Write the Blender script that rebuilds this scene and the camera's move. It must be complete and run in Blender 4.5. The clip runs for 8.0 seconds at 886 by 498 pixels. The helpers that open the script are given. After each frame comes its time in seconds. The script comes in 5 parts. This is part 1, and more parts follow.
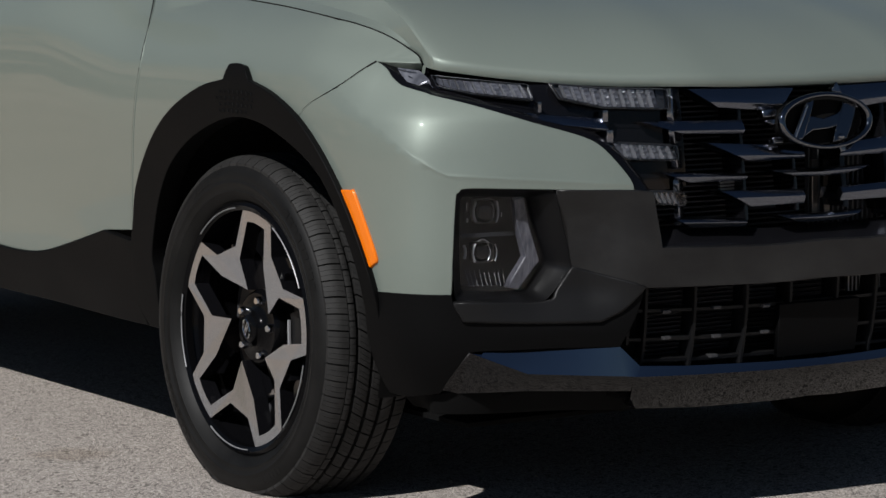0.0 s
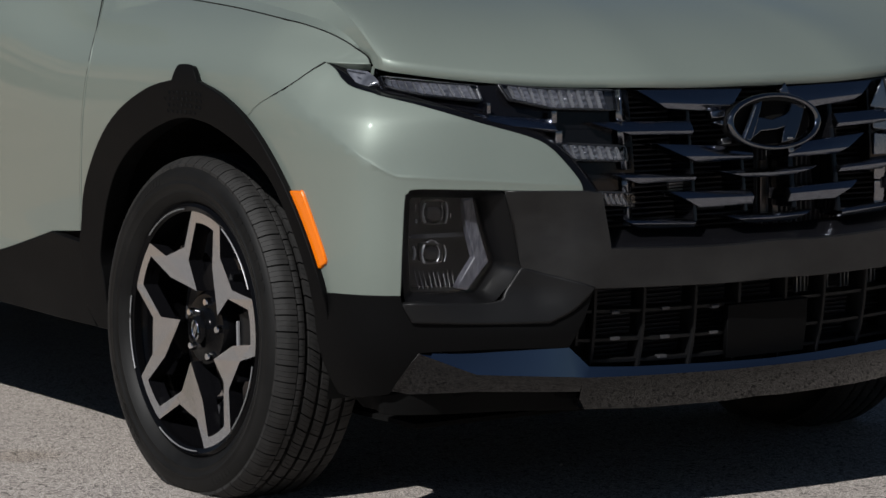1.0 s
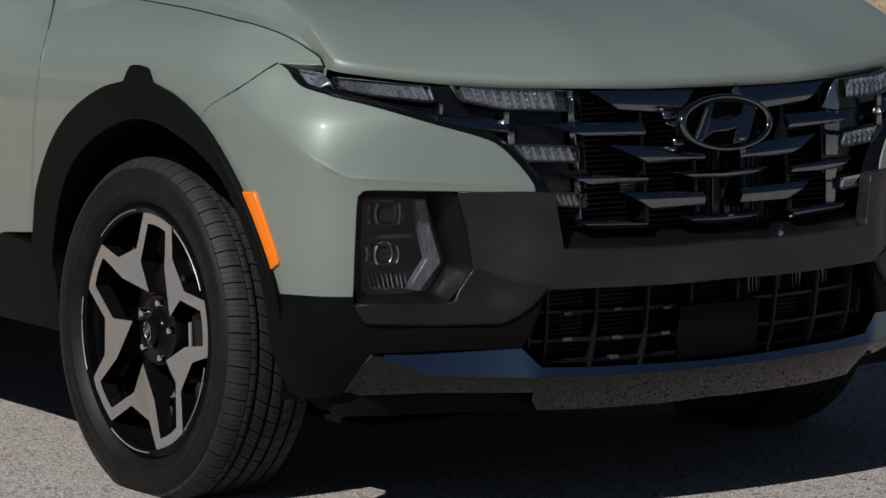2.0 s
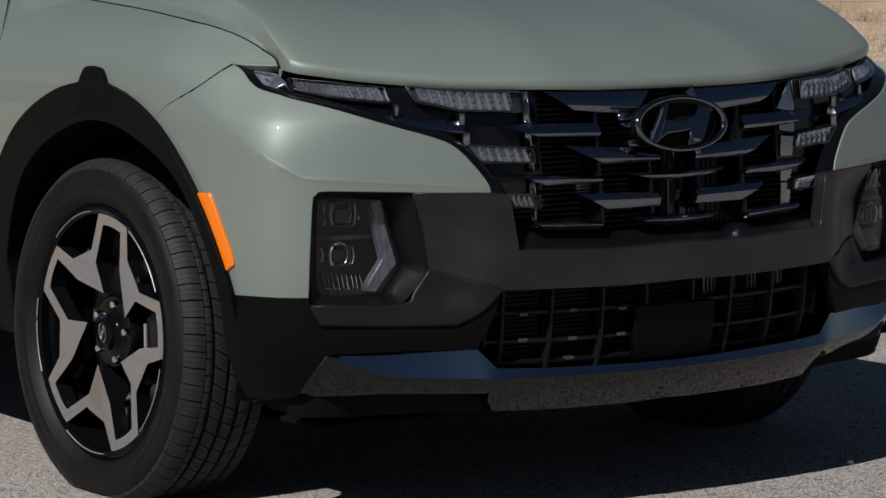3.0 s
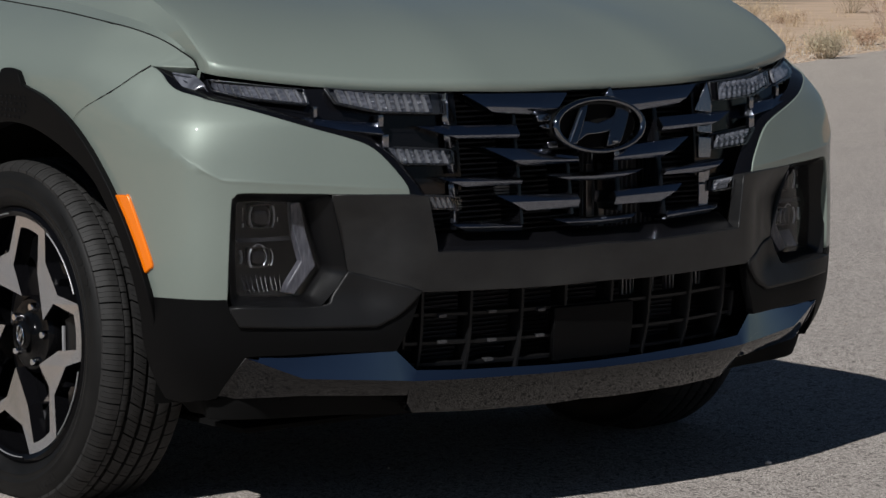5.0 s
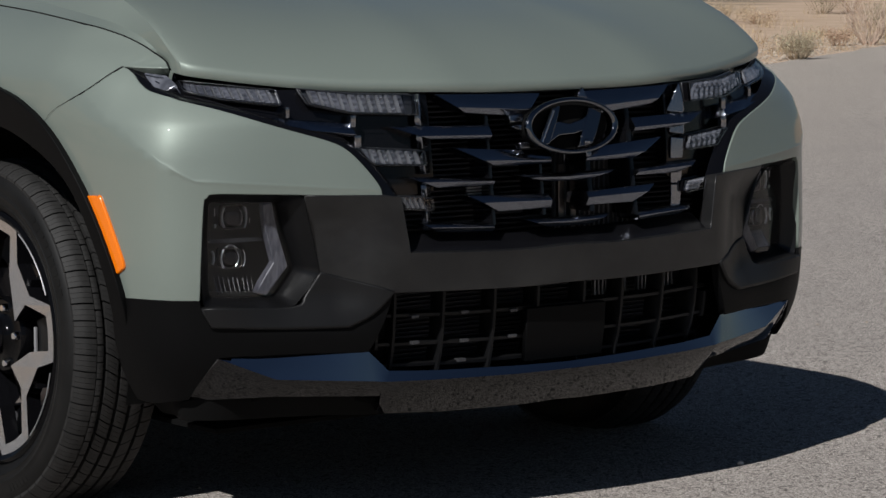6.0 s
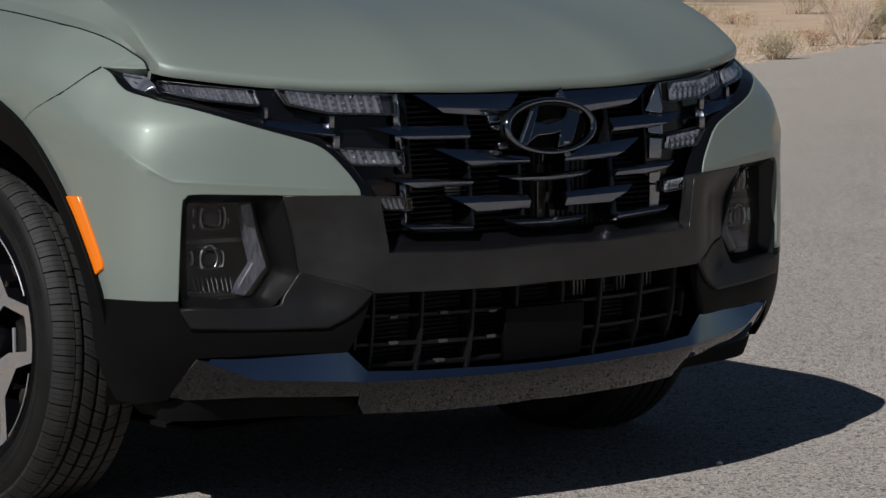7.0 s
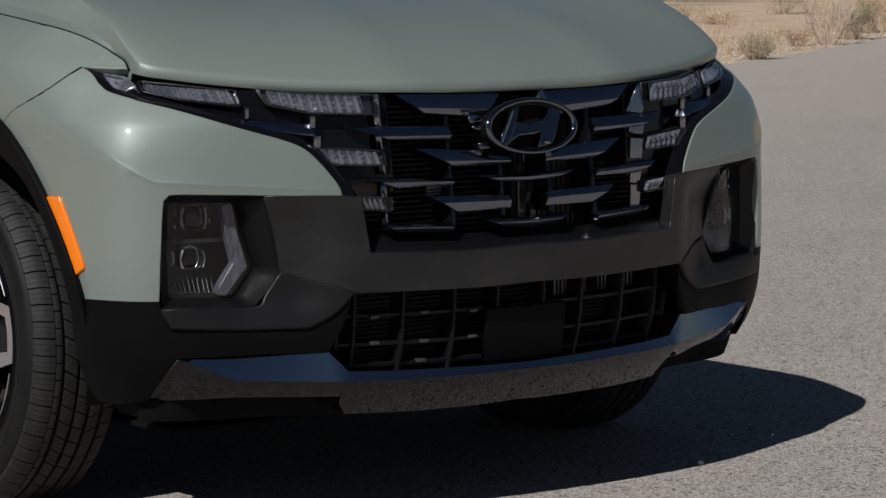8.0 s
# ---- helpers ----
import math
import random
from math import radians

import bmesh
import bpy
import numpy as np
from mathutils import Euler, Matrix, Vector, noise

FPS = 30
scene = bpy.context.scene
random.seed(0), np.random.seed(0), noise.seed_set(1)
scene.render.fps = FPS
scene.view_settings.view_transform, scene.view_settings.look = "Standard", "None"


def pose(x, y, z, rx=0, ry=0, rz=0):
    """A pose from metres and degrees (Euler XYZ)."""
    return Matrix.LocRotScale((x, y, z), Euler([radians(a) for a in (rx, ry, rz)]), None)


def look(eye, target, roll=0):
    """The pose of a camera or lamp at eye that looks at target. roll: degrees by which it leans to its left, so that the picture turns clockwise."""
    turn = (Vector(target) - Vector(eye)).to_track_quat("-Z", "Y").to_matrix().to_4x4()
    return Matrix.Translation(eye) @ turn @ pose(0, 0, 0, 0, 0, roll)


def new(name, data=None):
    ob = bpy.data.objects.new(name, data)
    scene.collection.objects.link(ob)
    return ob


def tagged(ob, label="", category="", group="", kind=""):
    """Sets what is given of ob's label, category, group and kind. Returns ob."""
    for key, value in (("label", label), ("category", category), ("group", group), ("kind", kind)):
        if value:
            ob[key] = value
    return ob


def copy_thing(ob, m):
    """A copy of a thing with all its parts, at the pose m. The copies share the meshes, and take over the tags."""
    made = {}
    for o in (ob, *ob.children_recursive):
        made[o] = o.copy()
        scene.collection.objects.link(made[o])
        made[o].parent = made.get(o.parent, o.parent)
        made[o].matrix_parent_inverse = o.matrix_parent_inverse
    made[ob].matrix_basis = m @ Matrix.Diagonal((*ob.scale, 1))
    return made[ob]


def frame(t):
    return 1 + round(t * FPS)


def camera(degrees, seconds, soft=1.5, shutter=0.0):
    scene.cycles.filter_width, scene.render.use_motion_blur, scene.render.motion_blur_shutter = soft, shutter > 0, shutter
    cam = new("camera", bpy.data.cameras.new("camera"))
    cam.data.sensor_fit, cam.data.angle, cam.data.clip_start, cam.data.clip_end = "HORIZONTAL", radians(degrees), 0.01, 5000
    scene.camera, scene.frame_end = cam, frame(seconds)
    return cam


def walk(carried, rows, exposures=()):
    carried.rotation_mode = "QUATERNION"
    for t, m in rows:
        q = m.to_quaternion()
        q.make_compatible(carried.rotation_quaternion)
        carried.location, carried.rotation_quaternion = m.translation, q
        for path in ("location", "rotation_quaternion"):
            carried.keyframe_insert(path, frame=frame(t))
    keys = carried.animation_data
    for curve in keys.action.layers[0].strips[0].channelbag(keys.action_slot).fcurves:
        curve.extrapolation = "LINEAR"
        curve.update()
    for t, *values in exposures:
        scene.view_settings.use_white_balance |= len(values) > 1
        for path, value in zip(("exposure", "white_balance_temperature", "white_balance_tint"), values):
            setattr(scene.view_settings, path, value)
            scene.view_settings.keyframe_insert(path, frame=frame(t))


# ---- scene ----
cam = camera(16.525, 8.0, soft=1.5)
EYE = (-4.077, -5.787, 1.248)
# seconds, and the turn of the camera, which stands on a tripod and pans to the right
PAN = [
    (0, 83.838, 0.320, -32.625),
    (0.5, 83.844, 0.290, -33.087),
    (1, 83.850, 0.256, -33.579),
    (1.5, 83.857, 0.225, -34.038),
    (3, 83.882, 0.148, -35.306),
    (3.5, 83.890, 0.122, -35.725),
    (4, 83.898, 0.099, -36.134),
    (4.5, 83.905, 0.080, -36.501),
    (6, 83.923, 0.051, -37.346),
    (6.5, 83.927, 0.051, -37.547),
    (7, 83.929, 0.051, -37.747),
    (7.5, 83.930, 0.053, -37.931),
    (8, 83.929, 0.056, -38.107),
]
walk(cam, [(t, pose(*EYE, rx, ry, rz)) for t, rx, ry, rz in PAN])

# ---- light ----
SUN_WAY = Vector((-0.96, -0.475, 1.0)).normalized()      # towards the sun
world = bpy.data.worlds.new("sky")
scene.world = world
world.use_nodes = True
sky = world.node_tree.nodes.new("ShaderNodeTexSky")
sky.sky_type, sky.sun_disc = "NISHITA", False
sky.sun_elevation = math.asin(SUN_WAY.z)
sky.sun_rotation = math.atan2(SUN_WAY.x, SUN_WAY.y)
sky.altitude, sky.air_density, sky.dust_density, sky.ozone_density = 900, 1.0, 0.15, 2.0
world.node_tree.links.new(sky.outputs[0], world.node_tree.nodes["Background"].inputs[0])
world.node_tree.nodes["Background"].inputs[1].default_value = 0.032
sun = new("sun", bpy.data.lights.new("sun", "SUN"))
sun.data.energy, sun.data.angle, sun.data.color = 4.75, radians(0.53), (1.0, 0.99, 0.978)
sun.matrix_world = look(SUN_WAY * 40, (0, 0, 0))
scene.view_settings.exposure = -0.27


# ---- materials ----
def material(name, colour, rough=0.5, metal=0.0, coat=0.0, ior=1.5):
    m = bpy.data.materials.new(name)
    m.use_nodes = True
    b = m.node_tree.nodes["Principled BSDF"]
    b.inputs["Base Color"].default_value = (*colour, 1)
    b.inputs["Roughness"].default_value = rough
    b.inputs["Metallic"].default_value = metal
    b.inputs["Coat Weight"].default_value = coat
    b.inputs["Coat Roughness"].default_value = 0.03
    b.inputs["IOR"].default_value = ior
    return m


def node(m, kind, **values):
    n = m.node_tree.nodes.new(kind)
    for key, v in values.items():
        n.inputs[key].default_value = v
    return n


def wire(m, a, b):
    m.node_tree.links.new(a, b)


def coords(m, scale=(1, 1, 1)):
    c = m.node_tree.nodes.new("ShaderNodeTexCoord")
    k = m.node_tree.nodes.new("ShaderNodeMapping")
    k.inputs["Scale"].default_value = scale
    wire(m, c.outputs["Object"], k.inputs["Vector"])
    return k.outputs["Vector"]


def vary(m, low, high, scale, detail=4.0, at=(0.35, 0.65), stretch=(1, 1, 1), roughness=0.6):
    """Colours the material by noise between low and high, and returns the noise."""
    n = node(m, "ShaderNodeTexNoise", Scale=scale, Detail=detail, Roughness=roughness)
    wire(m, coords(m, stretch), n.inputs["Vector"])
    r = m.node_tree.nodes.new("ShaderNodeValToRGB")
    r.color_ramp.elements[0].position, r.color_ramp.elements[1].position = at
    r.color_ramp.elements[0].color, r.color_ramp.elements[1].color = (*low, 1), (*high, 1)
    wire(m, n.outputs["Fac"], r.inputs["Fac"])
    wire(m, r.outputs["Color"], m.node_tree.nodes["Principled BSDF"].inputs["Base Color"])
    return n, r


def blend(m, mode, fac, a, b):
    """Mixes two colour outputs; fac is a number or an output."""
    x = m.node_tree.nodes.new("ShaderNodeMix")
    x.data_type, x.blend_type = "RGBA", mode
    if isinstance(fac, float):
        x.inputs[0].default_value = fac
    else:
        wire(m, fac, x.inputs[0])
    wire(m, a, x.inputs[6])
    wire(m, b, x.inputs[7])
    return x.outputs[2]


def bump(m, height, strength=0.3, distance=0.002):
    b = node(m, "ShaderNodeBump", Strength=strength, Distance=distance)
    wire(m, height, b.inputs["Height"])
    wire(m, b.outputs["Normal"], m.node_tree.nodes["Principled BSDF"].inputs["Normal"])


def grain(m, scale, strength=0.3, distance=0.001, detail=3.0):
    n = node(m, "ShaderNodeTexNoise", Scale=scale, Detail=detail)
    wire(m, coords(m), n.inputs["Vector"])
    bump(m, n.outputs["Fac"], strength, distance)
    return n


def rough_vary(m, low, high, scale):
    n = node(m, "ShaderNodeTexNoise", Scale=scale, Detail=5.0)
    wire(m, coords(m), n.inputs["Vector"])
    r = node(m, "ShaderNodeMapRange")
    r.inputs["To Min"].default_value, r.inputs["To Max"].default_value = low, high
    wire(m, n.outputs["Fac"], r.inputs["Value"])
    wire(m, r.outputs["Result"], m.node_tree.nodes["Principled BSDF"].inputs["Roughness"])


PAINT = material("sage_paint", (0.19, 0.22, 0.19), 0.50, 0.30, 0.9)
vary(PAINT, (0.206, 0.240, 0.211), (0.224, 0.262, 0.231), 900, 2)
PAINT.node_tree.nodes["Principled BSDF"].inputs["Specular IOR Level"].default_value = 0.2
PLASTIC = material("black_plastic", (0.0035, 0.0035, 0.0037), 0.5)
PLASTIC.node_tree.nodes["Principled BSDF"].inputs["Specular IOR Level"].default_value = 0.08
grain(PLASTIC, 900, 0.15, 0.0006)
rough_vary(PLASTIC, 0.45, 0.6, 6)
SURROUND = material("satin_surround", (0.005, 0.005, 0.0055), 0.34)
rough_vary(SURROUND, 0.28, 0.36, 14)
SURROUND.node_tree.nodes["Principled BSDF"].inputs["Specular IOR Level"].default_value = 0.34
GRID = material("grid_plastic", (0.006, 0.006, 0.0065), 0.45)
GRID.node_tree.nodes["Principled BSDF"].inputs["Specular IOR Level"].default_value = 0.25
LEDGE = material("ledge_black", (0.004, 0.004, 0.005), 0.28)
LEDGE.node_tree.nodes["Principled BSDF"].inputs["Specular IOR Level"].default_value = 0.6
grain(GRID, 700, 0.2, 0.0008)
SATIN = material("satin_black", (0.009, 0.009, 0.0095), 0.32)
rough_vary(SATIN, 0.38, 0.48, 9)
SATIN.node_tree.nodes["Principled BSDF"].inputs["Specular IOR Level"].default_value = 0.24
GREY = material("grey_fascia", (0.018, 0.018, 0.019), 0.45)
rough_vary(GREY, 0.30, 0.46, 11)
smudge = node(GREY, "ShaderNodeTexNoise", Scale=4.5, Detail=7.0, Roughness=0.68)
wire(GREY, coords(GREY, (1, 1, 1.6)), smudge.inputs["Vector"])
dust = GREY.node_tree.nodes.new("ShaderNodeValToRGB")
dust.color_ramp.elements[0].position, dust.color_ramp.elements[1].position = 0.42, 0.72
dust.color_ramp.elements[0].color, dust.color_ramp.elements[1].color = (0.008, 0.008, 0.0085, 1), (0.021, 0.021, 0.021, 1)
wire(GREY, smudge.outputs["Fac"], dust.inputs["Fac"])
wire(GREY, dust.outputs["Color"], GREY.node_tree.nodes["Principled BSDF"].inputs["Base Color"])
HOUSED = material("lamp_black", (0.004, 0.004, 0.005), 0.14)
HOUSED.node_tree.nodes["Principled BSDF"].inputs["Specular IOR Level"].default_value = 0.3
GLOSS = material("gloss_black", (0.005, 0.005, 0.006), 0.08)
UPRIGHT = material("grey_chrome", (0.27, 0.28, 0.31), 0.2, 1.0)
CAVITY = material("cavity_black", (0.05, 0.05, 0.054), 0.6)
SLAT = material("dark_chrome", (0.21, 0.225, 0.262), 0.16, 1.0)
rough_vary(SLAT, 0.12, 0.22, 30)
CHROME = material("dark_chrome_trim", (0.25, 0.272, 0.315), 0.05, 1.0)
SILVER = material("machined_alloy", (0.57, 0.61, 0.675), 0.22, 1.0)
grain(SILVER, 1200, 0.05, 0.0003)
BRIGHT = material("bright_chrome", (0.7, 0.7, 0.71), 0.08, 1.0)
RUBBER = material("tyre_rubber", (0.012, 0.012, 0.012), 0.55)
vary(RUBBER, (0.004, 0.004, 0.004), (0.009, 0.0088, 0.0086), 9, 6)
RUBBER.node_tree.nodes["Principled BSDF"].inputs["Specular IOR Level"].default_value = 0.22
TREAD = material("tread_rubber", (0.022, 0.021, 0.02), 0.7)
vary(TREAD, (0.009, 0.0087, 0.0084), (0.018, 0.0172, 0.0166), 25, 6)
grain(TREAD, 500, 0.3, 0.001)
AMBER = material("amber_lens", (0.88, 0.19, 0.002), 0.2, 0.0, 0.4)
ALU = material("fin_aluminium", (0.30, 0.30, 0.30), 0.45, 0.6)
STEEL = material("brake_steel", (0.25, 0.22, 0.2), 0.35, 1.0)


def clear_cover(name, tint, least):
    """Thin clear plastic: seen straight through, with a gloss that grows at a slant from its least."""
    m = material(name, tint, 0.02)
    tree = m.node_tree
    mix, see = tree.nodes.new("ShaderNodeMixShader"), tree.nodes.new("ShaderNodeBsdfTransparent")
    gloss, slant = tree.nodes.new("ShaderNodeBsdfGlossy"), tree.nodes.new("ShaderNodeLayerWeight")
    steep, share = tree.nodes.new("ShaderNodeMath"), tree.nodes.new("ShaderNodeMath")
    steep.operation, share.operation = "POWER", "MULTIPLY_ADD"
    slant.inputs["Blend"].default_value = 0.5
    steep.inputs[1].default_value = 5.0
    share.inputs[1].default_value, share.inputs[2].default_value = 1 - least, least
    see.inputs["Color"].default_value = (*tint, 1)
    gloss.inputs["Roughness"].default_value = 0.03
    for a, b in ((slant.outputs["Facing"], steep.inputs[0]), (steep.outputs[0], share.inputs[0]), (share.outputs[0], mix.inputs[0]), (see.outputs[0], mix.inputs[1]),
                 (gloss.outputs[0], mix.inputs[2]), (mix.outputs[0], tree.nodes["Material Output"].inputs[0])):
        wire(m, a, b)
    return m


GLASS = clear_cover("lamp_glass", (0.95, 0.955, 0.97), 0.04)
SMOKED = clear_cover("smoked_glass", (0.86, 0.865, 0.885), 0.042)
WINDOW = material("tinted_window", (0.02, 0.025, 0.03), 0.03)
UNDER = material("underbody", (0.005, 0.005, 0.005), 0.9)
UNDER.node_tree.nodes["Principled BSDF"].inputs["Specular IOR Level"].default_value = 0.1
CAVITY.node_tree.nodes["Principled BSDF"].inputs["Specular IOR Level"].default_value = 0.2


# ---- shapes ----
def part(name, bm, mat, parent, label="", smooth=None):
    """Links a bmesh as one mesh object under a thing or a part."""
    me = bpy.data.meshes.new(name)
    bm.normal_update()
    bm.to_mesh(me)
    bm.free()
    me.materials.append(mat)
    if smooth is not None:
        me.polygons.foreach_set("use_smooth", [True] * len(me.polygons))
        if smooth < 180:
            me.set_sharp_from_angle(angle=radians(smooth))
    ob = new(name, me)
    ob.parent = parent
    return tagged(ob, label)


def thing(name, place, label, category, kind="", group=""):
    ob = new(name)
    ob.location = place
    ob.empty_display_size = 0.1
    return tagged(ob, label, category, group, kind)


def faces_of(verts, faces):
    bm = bmesh.new()
    vs = [bm.verts.new(v) for v in verts]
    for f in faces:
        bm.faces.new([vs[i] for i in f])
    return bm


def merged(*meshes):
    out = bmesh.new()
    for b in meshes:
        me = bpy.data.meshes.new("joined")
        b.to_mesh(me)
        out.from_mesh(me)
        bpy.data.meshes.remove(me)
        b.free()
    return out


def block(x0, x1, y0, y1, z0, z1, bevel=0.0):
    bm = bmesh.new()
    bmesh.ops.create_cube(bm, size=1, matrix=Matrix.LocRotScale(((x0 + x1) / 2, (y0 + y1) / 2, (z0 + z1) / 2), None, (x1 - x0, y1 - y0, z1 - z0)))
    if bevel:
        bmesh.ops.bevel(bm, geom=bm.edges[:], offset=bevel, segments=2, affect="EDGES", profile=0.6)
    return bm


def tube(points, radius, sides=8):
    """A round bar along a line of points."""
    bm = bmesh.new()
    rings = []
    for i, p in enumerate(points):
        way = (Vector(points[min(i + 1, len(points) - 1)]) - Vector(points[max(i - 1, 0)])).normalized()
        turn = way.to_track_quat("Z", "Y").to_matrix()
        rings.append([bm.verts.new(Vector(p) + turn @ Vector((radius * math.cos(2 * math.pi * k / sides), radius * math.sin(2 * math.pi * k / sides), 0))) for k in range(sides)])
    for a, b in zip(rings, rings[1:]):
        for k in range(sides):
            bm.faces.new((a[k], a[(k + 1) % sides], b[(k + 1) % sides], b[k]))
    bm.faces.new(rings[0][::-1])
    bm.faces.new(rings[-1])
    return bm


def lathe(profile, steps=96, close=False):
    """Turns (x, r) pairs round the x axis."""
    bm = bmesh.new()
    rings = []
    for k in range(steps):
        a = 2 * math.pi * k / steps
        rings.append([bm.verts.new((x, r * math.cos(a), r * math.sin(a))) for x, r in profile])
    n = len(profile)
    for k in range(steps):
        p, q = rings[k], rings[(k + 1) % steps]
        for i in range(n if close else n - 1):
            bm.faces.new((p[i], p[(i + 1) % n], q[(i + 1) % n], q[i]))
    bmesh.ops.recalc_face_normals(bm, faces=bm.faces[:])
    return bm


# The body's skin: a plan curve round the nose and along the flank (s metres from the middle of the
# nose), with the upright section's inset added along its normal. Negative s is the car's left.
PLAN = [(0.0, -0.897), (0.25, -0.885), (0.45, -0.856), (0.62, -0.804), (0.79, -0.737), (0.876, -0.668), (0.914, -0.54), (0.924, -0.38),
        (0.926, -0.2), (0.926, 0.3), (0.926, 1.0), (0.92, 2.0), (0.91, 3.0), (0.89, 3.9)]
SECTION_Z = [0.15, 0.35, 0.50, 0.72, 0.82, 0.92, 0.97, 1.02, 1.055, 1.085, 1.15]
NOSE = [-0.09, -0.02, 0.0, 0.0, -0.012, -0.034, -0.055, -0.085, -0.12, -0.15, -0.24]
CORNER = [-0.16, -0.026, 0.0, 0.0, 0.0, -0.004, -0.03, -0.097, -0.125, -0.15, -0.215]
FLANK = [-0.09, -0.036, -0.022, 0.001, 0.008, 0.005, -0.012, -0.055, -0.105, -0.16, -0.28]


def _slopes(xs, ys):
    n = len(xs)
    return [(ys[min(i + 1, n - 1)] - ys[max(i - 1, 0)]) / (xs[min(i + 1, n - 1)] - xs[max(i - 1, 0)]) for i in range(n)]


def smooth_curve(xs, ys):
    """A smooth function through the given values."""
    ms = _slopes(xs, ys)

    def value(x):
        x = min(max(x, xs[0]), xs[-1])
        i = 0
        while i < len(xs) - 2 and x > xs[i + 1]:
            i += 1
        h = xs[i + 1] - xs[i]
        t = (x - xs[i]) / h
        return ((2 * t ** 3 - 3 * t ** 2 + 1) * ys[i] + (t ** 3 - 2 * t ** 2 + t) * h * ms[i]
                + (3 * t ** 2 - 2 * t ** 3) * ys[i + 1] + (t ** 3 - t ** 2) * h * ms[i + 1])
    return value


_along = [0.0]
for _a, _b in zip(PLAN, PLAN[1:]):
    _along.append(_along[-1] + math.hypot(_b[0] - _a[0], _b[1] - _a[1]))
# the nose is mirrored before the curve is laid, so that it crosses the middle squarely
plan_x = smooth_curve([-_along[1]] + _along, [-PLAN[1][0]] + [p[0] for p in PLAN])
plan_y = smooth_curve([-_along[1]] + _along, [PLAN[1][1]] + [p[1] for p in PLAN])
section_nose, section_corner, section_flank = (smooth_curve(SECTION_Z, v) for v in (NOSE, CORNER, FLANK))


def ease(a, b, x):
    t = min(max((x - a) / (b - a), 0.0), 1.0)
    return t * t * (3 - 2 * t)


def fold(s, z):
    """The folded line over the lamp, which rises towards the fender."""
    u = s - 0.855
    w = 0.004 + 0.9 * max(0.0, z - 0.744)
    d = z - 0.744 - 0.07 * u - 0.29 * (u + math.sqrt(u * u + w * w) - w)
    soft = 0.5 * (d + math.sqrt(d * d + 0.0000006))
    short = 0.045 * (1 - math.exp(-soft / 0.045))
    w = ease(0.35, 0.8, s)
    ridge = 0.0007 * math.exp(-(d / 0.0032) ** 2) * ease(0.45, 0.7, s) * (1 - ease(0.89, 0.96, s))
    return (ridge - 0.16 * (soft * w + 1.15 * short * (1 - w) * ease(0.30, 0.5, s))) * (1 - ease(0.95, 1.35, s))


def hollow(s, z):
    """The dished field round the lamp pod, below the paint."""
    return -0.034 * ease(0.44, 0.57, s) * (1 - ease(0.64, 0.84, s)) * ease(0.42, 0.52, z) * (1 - ease(0.63, 0.73, z))


def inset(s, z):
    a, b = ease(0.1, 0.75, s), ease(0.9, 1.45, s)
    over = 0.5 * (z - 0.855 + math.sqrt((z - 0.855) ** 2 + 0.00022)) if z < 0.97 else 0.1161     # the rolled shoulder below the headlamp
    return (section_nose(z) * (1 - a) + section_corner(z) * a) * (1 - b) + section_flank(z - 0.07 * ease(2.05, 2.6, s)) * b + fold(s, z) + hollow(s, z) - 0.024 * ease(0.79, 0.95, z) * math.exp(-((s - 0.91) / 0.13) ** 2) - 0.48 * over * ease(0.5, 0.8, s) * (1 - ease(0.98, 1.3, s))


def skin(s, z, out=0.0):
    """The point of the body's skin at s and the height z, out metres proud of it."""
    side, s = (-1, s) if s >= 0 else (1, -s)
    dx, dy = plan_x(s + 1e-3) - plan_x(s - 1e-3), plan_y(s + 1e-3) - plan_y(s - 1e-3)
    d = math.hypot(dx, dy)
    o = inset(s, z) + out
    return ((plan_x(s) + dy / d * o) * side, plan_y(s) - dx / d * o, z)


def paint_skin(s, z, out=0.0):
    """The skin without its dished field, for the painted sheets."""
    return skin(s, z, out - hollow(abs(s), z))


def outline_points(ctrl, fine=4):
    """A closed outline through (s, z) marks; a mark with a third value is a sharp corner."""
    n = len(ctrl)
    pts = []
    for i in range(n):
        p0, p1, p2, p3 = (ctrl[(i + k) % n] for k in (-1, 0, 1, 2))
        c1, c2 = len(p1) > 2, len(p2) > 2
        if c1 and c2:
            pts.append((p1[0], p1[1]))
            continue
        t1 = [0.5 * (p2[k] - p0[k]) if not c1 else (p2[k] - p1[k]) for k in (0, 1)]
        t2 = [0.5 * (p3[k] - p1[k]) if not c2 else (p2[k] - p1[k]) for k in (0, 1)]
        for j in range(fine):
            t = j / fine
            a, b, c, d = 2 * t ** 3 - 3 * t ** 2 + 1, t ** 3 - 2 * t ** 2 + t, 3 * t ** 2 - 2 * t ** 3, t ** 3 - t ** 2
            pts.append(tuple(a * p1[k] + b * t1[k] + c * p2[k] + d * t2[k] for k in (0, 1)))
    return pts


